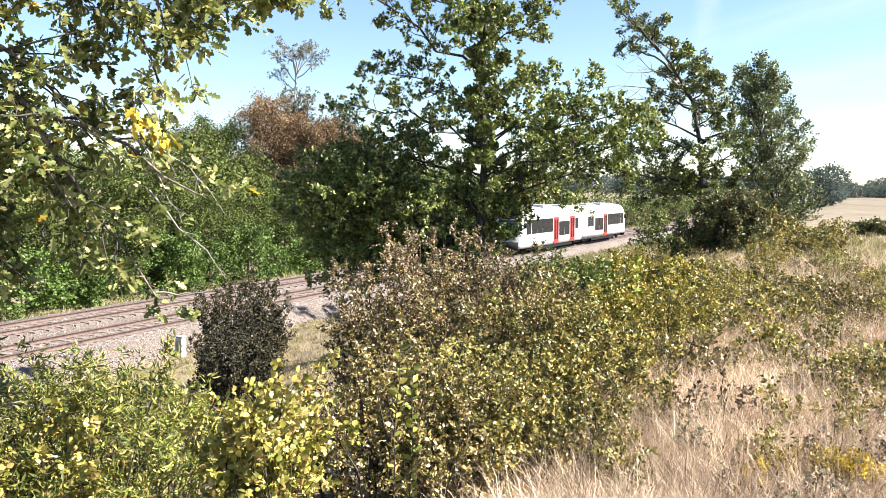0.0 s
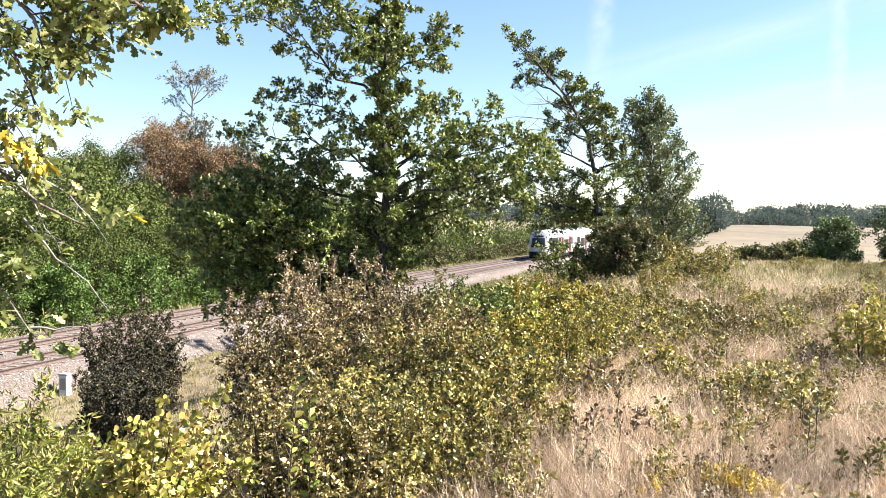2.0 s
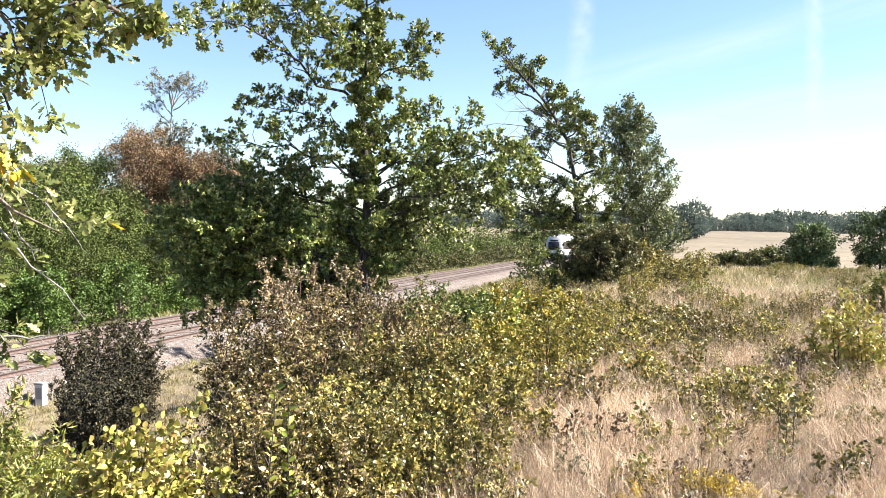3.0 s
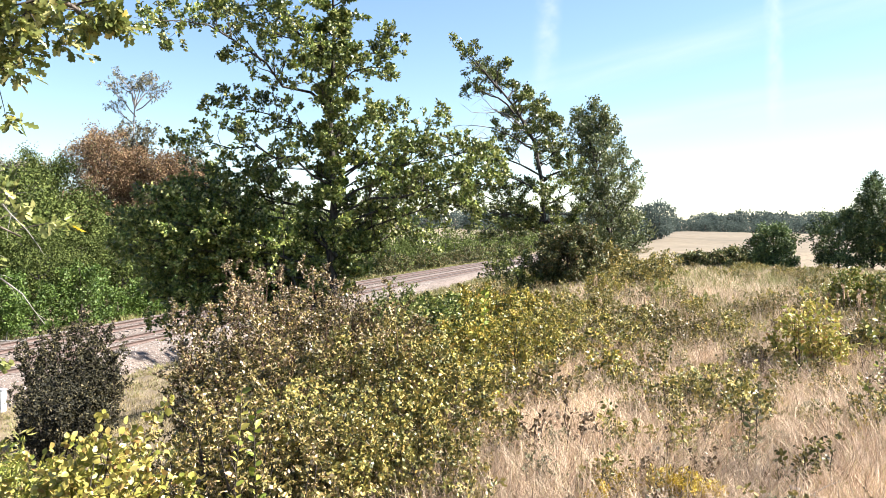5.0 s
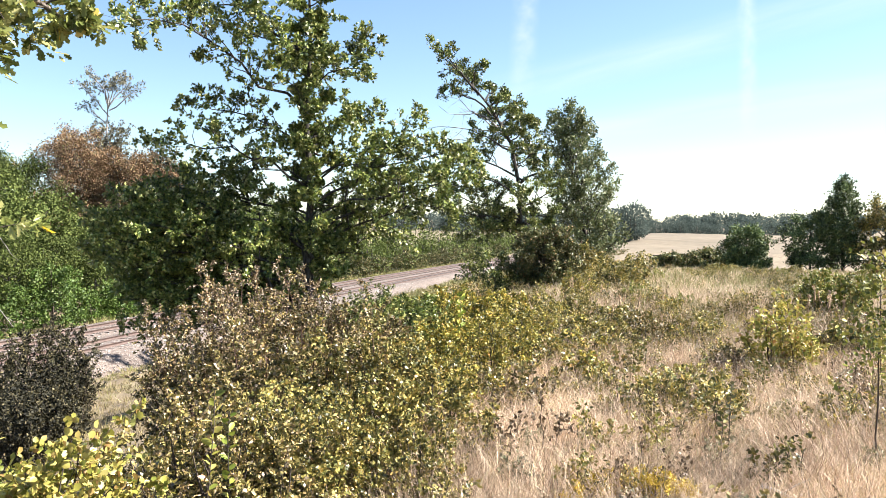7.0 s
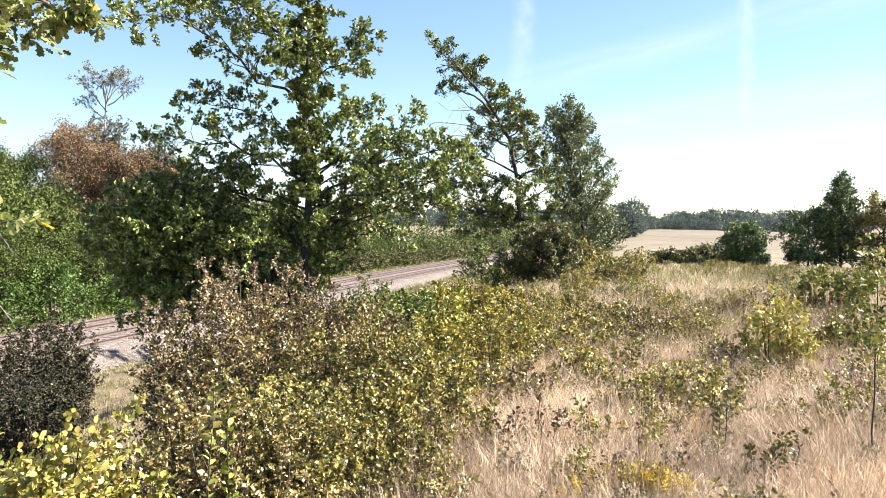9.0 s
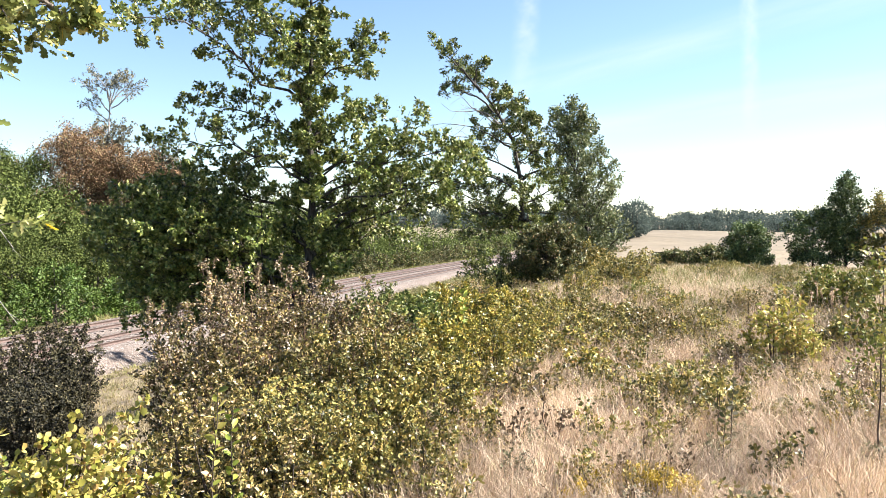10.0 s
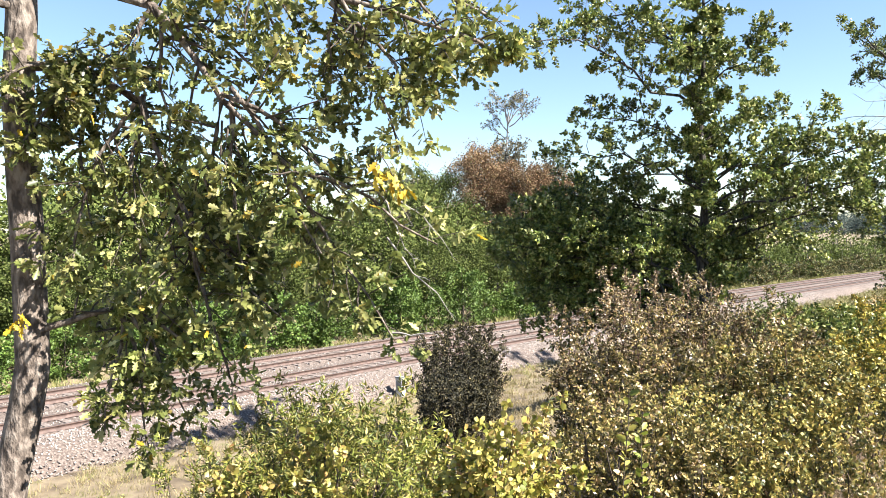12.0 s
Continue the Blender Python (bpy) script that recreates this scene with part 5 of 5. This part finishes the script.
def near_oak():
    rng = np.random.default_rng(201)
    bx, by = -4.42, 4.12
    bz = float(land(bx, by)) - 0.1
    ob = thing("old_oak", (bx, by, bz), "oak with a pale furrowed trunk and drooping leafy boughs", "tree")
    o = np.array([bx, by, bz])
    trunk = np.array([(-4.44, 4.06, bz), (-4.36, 4.12, 3.7), (-4.24, 4.23, 4.55), (-4.27, 4.21, 5.5), (-4.30, 4.20, 6.4), (-4.26, 4.22, 7.2), (-4.1, 4.3, 8.6)]) + (0.01, 0.02, 0) - o
    spine = [((-4.27, 4.2, 7.3), (-3.3, 4.37, 6.97), (-2.79, 4.38, 6.32), (-2.45, 4.5, 5.9)),
             ((-4.25, 4.2, 7.6), (-3.1, 4.5, 7.35), (-2.1, 4.6, 6.95), (-1.3, 4.8, 6.72)),
             ((-4.25, 4.2, 6.6), (-3.9, 4.35, 6.6), (-3.5, 4.45, 6.35), (-3.2, 4.5, 5.6)),
             ((-4.25, 4.2, 7.9), (-3.0, 4.9, 7.7), (-1.9, 5.0, 7.3), (-1.1, 5.0, 6.85)),
             ((-4.25, 4.2, 7.0), (-4.5, 3.6, 7.0), (-4.7, 3.2, 6.6), (-4.8, 3.0, 5.8)),
             ((-4.25, 4.2, 4.75), (-4.0, 4.3, 4.85), (-3.6, 4.4, 4.95), (-3.2, 4.5, 4.7))]
    limbs = []
    for k, pts in enumerate(spine):
        c = np.array(pts) - o
        fine = np.concatenate([bough(rng, c[i], c[i + 1], 4, 0.04, 0.02)[:-1] for i in range(3)] + [c[-1:]])
        limbs.append((fine, 0.038 if k < 4 else 0.028, 0.010))
    # hanging ends: (where it leaves its limb, and where it hangs to)
    hang = [((-2.79, 4.38, 6.32), (-2.2, 4.55, 5.3)), ((-2.45, 4.5, 5.9), (-1.75, 4.65, 4.75)), ((-2.45, 4.5, 5.9), (-1.45, 4.7, 5.35)), ((-2.79, 4.38, 6.32), (-2.75, 4.5, 5.2)),
            ((-2.1, 4.6, 6.95), (-1.7, 4.7, 5.95)), ((-2.1, 4.6, 6.95), (-1.55, 4.75, 6.2)), ((-1.3, 4.8, 6.72), (-1.0, 4.9, 6.55)), ((-1.3, 4.8, 6.72), (-1.6, 4.8, 6.3)),
            ((-3.5, 4.45, 6.35), (-3.0, 4.5, 4.9)), ((-3.2, 4.5, 5.6), (-2.9, 4.6, 4.4)), ((-3.2, 4.5, 5.6), (-3.5, 4.4, 4.3)), ((-3.5, 4.45, 6.35), (-3.85, 4.2, 5.2)),
            ((-3.3, 4.37, 6.97), (-2.6, 4.6, 6.5)), ((-3.3, 4.37, 6.97), (-3.3, 4.5, 6.0)), ((-3.1, 4.5, 7.35), (-2.5, 4.8, 6.7)), ((-3.0, 4.9, 7.7), (-2.6, 5.1, 6.9)),
            ((-1.9, 5.0, 7.3), (-1.35, 5.0, 6.55)), ((-4.7, 3.2, 6.6), (-4.55, 3.5, 5.2)), ((-4.7, 3.2, 6.6), (-4.75, 3.6, 5.2)), ((-3.6, 4.4, 4.95), (-3.7, 4.3, 4.1)),
            ((-3.6, 4.4, 4.95), (-3.45, 4.4, 4.0)), ((-3.2, 4.5, 5.6), (-2.5, 4.6, 4.85)), ((-3.3, 4.37, 6.97), (-3.75, 4.4, 6.2)), ((-1.9, 5.0, 7.3), (-2.2, 5.1, 6.4)),
            ((-3.2, 4.5, 5.6), (-3.3, 4.7, 4.75)), ((-2.1, 4.6, 6.95), (-2.25, 4.8, 6.2)), ((-3.9, 4.35, 6.6), (-4.1, 4.25, 6.1)), ((-3.0, 4.9, 7.7), (-3.6, 4.7, 6.9)),
            ((-3.2, 4.5, 5.6), (-2.7, 4.7, 5.0)), ((-2.79, 4.38, 6.32), (-3.1, 4.6, 5.5)), ((-3.5, 4.45, 6.35), (-3.6, 4.6, 5.3)), ((-2.45, 4.5, 5.9), (-2.35, 4.8, 5.0)),
            ((-3.5, 4.45, 6.35), (-3.4, 4.3, 5.0)), ((-3.6, 4.4, 4.95), (-3.2, 4.5, 4.2)), ((-3.9, 4.35, 6.6), (-3.95, 4.5, 5.5)), ((-2.79, 4.38, 6.32), (-2.0, 4.7, 5.6)), ((-3.9, 4.35, 6.6), (-4.05, 3.95, 6.0)), ((-3.9, 4.35, 6.6), (-3.7, 4.0, 6.3)), ((-3.9, 4.35, 6.6), (-4.25, 3.75, 6.35))]
    ends = [(bough(rng, np.array(a) - o, np.array(b) - o, 6, 0.08, 0.06), 0.018, 0.005) for a, b in hang]
    subs = fork(rng, ends, 13, 0.36, 0.12, 0.85, -0.05, 4, longest=0.5) + fork(rng, limbs, 14, 0.2, 0.3, 0.9, 0.0, 4, longest=0.5)
    twigs = fork(rng, subs, 4, 0.5, 0.25, 0.85, 0.0, 3, longest=0.2)
    tubes("trunk", [(np.concatenate([bough(rng, trunk[i], trunk[i + 1], 4, 0.015, 0)[:-1] for i in range(len(trunk) - 1)] + [trunk[-1:]]), 0.118, 0.095)], PALE_BARK, ob, 16)
    for one in limbs + ends:
        tubes("bough", [one], PALE_BARK, ob, 8)
    tubes("twigwork", subs, TWIG, ob, 4)["kind"] = "stuff"
    bare = [(bough(rng, np.array(a) - o, np.array(b) - o, 8, 0.07, 0.03), 0.008, 0.002) for a, b in (((-1.9, 4.6, 5.75), (-1.35, 4.7, 5.28)), ((-1.9, 4.6, 5.75), (-1.6, 4.7, 5.2)), ((-1.75, 4.62, 5.45), (-1.35, 4.75, 4.85)), ((-1.75, 4.65, 4.78), (-1.45, 4.7, 4.76)))]
    for one in bare:
        tubes("bare_twig", [one] + fork(rng, [one], 4, 0.25, 0.3, 0.7, 0.0, 4), DEAD, ob, 5, "bare grey twig")
    gold = [(bough(rng, np.array(a) - o, np.array(b) - o, 4, 0.08, -0.05), 0.004, 0.002) for a, b in GOLD_SPRAYS]
    for one in gold:
        tubes("yellowed_twig", [one], TWIG, ob, 4)
    at, way = on_twigs(rng, gold, 14, 0.02, 0.3, 0.7, 0.3)
    leaves("yellowed_foliage", at, way, rng.uniform(0.055, 0.095, len(at)), "oak", GOLDEN, ob, rng, "golden-yellow turned oak leaves", 0.5)
    at, way = on_twigs(rng, twigs, 7, 0.014, 0.3, 0.7, 0.15)
    leaves("foliage", at, way, rng.uniform(0.05, 0.10, len(at)), "oak", OAK_NEAR, ob, rng, "lobed oak leaves, green with a few yellow ones", 0.5)


near_oak()


# ---- vapour trails and thin cloud high up ----
def vapour(name, thickness, scale):
    """Thin ice cloud: densest along its middle line (the sheet is 2 wide across its local x), torn by noise."""
    m, n, l, b = material(name, 1.0)
    # the sheet glows by itself in place of sunlight scattered in the cloud
    em = n.new("ShaderNodeEmission")
    em.inputs["Color"].default_value = (0.93, 0.96, 1.0, 1)
    em.inputs["Strength"].default_value = 0.30
    clear = n.new("ShaderNodeBsdfTransparent")
    mix = n.new("ShaderNodeMixShader")
    co = n.new("ShaderNodeTexCoord")
    cut = n.new("ShaderNodeSeparateXYZ")
    l.new(co.outputs["Object"], cut.inputs[0])

    def calc(op, a, c):
        x = n.new("ShaderNodeMath")
        x.operation = op
        for k, v in ((0, a), (1, c)):
            if isinstance(v, float):
                x.inputs[k].default_value = v
            else:
                l.new(v, x.inputs[k])
        return x.outputs[0]
    edge = calc("SUBTRACT", 1.0, calc("MULTIPLY", cut.outputs[0], cut.outputs[0]))
    ends = calc("SUBTRACT", 1.0, calc("POWER", calc("ABSOLUTE", cut.outputs[1], 0.0), 4.0))
    soft = calc("MULTIPLY", calc("MULTIPLY", edge, edge), ends)
    puff = n.new("ShaderNodeTexNoise")
    puff.inputs["Scale"].default_value, puff.inputs["Detail"].default_value = 1.0, 5.0
    mp = n.new("ShaderNodeMapping")
    mp.inputs["Scale"].default_value = scale
    l.new(co.outputs["Object"], mp.inputs["Vector"])
    l.new(mp.outputs["Vector"], puff.inputs["Vector"])
    r = ramp(n, l, puff.outputs["Fac"], [(0.3, (0.15, 0.15, 0.15)), (0.7, (1, 1, 1))], None)
    l.new(calc("MULTIPLY", calc("MULTIPLY", soft, r.outputs["Color"]), thickness), mix.inputs[0])
    l.new(clear.outputs[0], mix.inputs[1])
    l.new(em.outputs[0], mix.inputs[2])
    l.new(mix.outputs[0], n["Material Output"].inputs["Surface"])
    return m


def trails():
    thin = vapour("vapour", 0.36, (0.8, 7.0, 1.0))
    veil = vapour("ice_cloud", 0.24, (1.5, 2.2, 1.0))

    def streak(name, label, group, az, z, wide, long, tilt, mat):
        """A flat sheet far off, facing the meadow; tilt turns its length from upright, in degrees."""
        V = [(x, y, 0.0) for y in (-1, -0.5, 0, 0.5, 1) for x in (-1, 0, 1)]
        F = [(3 * j + i, 3 * j + i + 1, 3 * j + i + 4, 3 * j + i + 3) for j in range(4) for i in range(2)]
        ob = link(name, V, [v for f in F for v in f], [4] * 8, mat)
        a = radians(az)
        ob.matrix_basis = pose(4000 * math.sin(a), 4000 * math.cos(a), z, 90, 0, -az) @ Matrix.Rotation(radians(tilt), 4, "Z") @ Matrix.Diagonal((wide, long, 1, 1))
        ob.visible_shadow = False
        tagged(ob, label, "cloud", group, "structure")
    streak("vapour_trail", "faint white vapour trail in the sky", "vapour trails", 34.1, 1150, 55, 700, 1.5, thin)
    streak("vapour_trail", "broad faded vapour trail in the sky", "vapour trails", 18.9, 1300, 85, 620, -3, thin)
    streak("thin_cloud", "thin white veil of high cloud", "high clouds", 33.0, 960, 130, 1500, -79, veil)
    streak("thin_cloud", "faint veil of high cloud low in the sky", "high clouds", 28.0, 560, 110, 1700, -84, veil)


trails()


# ---- sleepers, a piece each ----
def sleepers():
    bm = bmesh.new()
    block(bm, (-1.3, -0.13, -0.36), (1.3, 0.13, -0.165), 0.0)
    for v in bm.verts:
        if v.co.z > -0.2:
            v.co.y *= 0.8
            v.co.z += -0.02 if abs(v.co.x) < 0.5 else 0
    me = bpy.data.meshes.new("sleeper")
    bm.to_mesh(me)
    bm.free()
    me.materials.append(CONCRETE)
    for tr, off in tracks:
        y = 4.0
        n = 0
        while n < 250:
            ob = new("sleeper", me)
            ob.parent = tr
            a = float(track_turn(y))
            ob.matrix_basis = Matrix.Translation(beside(y, off)) @ Matrix.Rotation(-a, 4, "Z")
            y += 0.62 * math.cos(a)
            n += 1


sleepers()


def motions():
    """The railcar leaves along the nearer track at about 22 m/s."""
    ys = np.arange(20.0, 420.0, 0.25)
    s = np.concatenate(([0], np.cumsum(np.hypot(np.diff(track_x(ys)), np.diff(ys)))))
    rows = []
    for t, gone in ((0.0, 52.0), (0.5, 62.7), (1.0, 73.6), (1.5, 84.6), (2.0, 95.2), (2.5, 105.4), (3.0, 115.8), (4.0, 137.0), (6.0, 182.0), (8.0, 228.0), (10.0, 274.0), (12.0, 320.0)):
        y0, y1 = np.interp((gone, gone + 33.0), s, ys)
        a, b = beside(float(y0), 2.05), beside(float(y1), 2.05)
        rows.append((t, pose(a.x, a.y, 0, 0, 0, math.degrees(math.atan2(b.y - a.y, b.x - a.x)))))
    walk(railcar, rows)


motions()
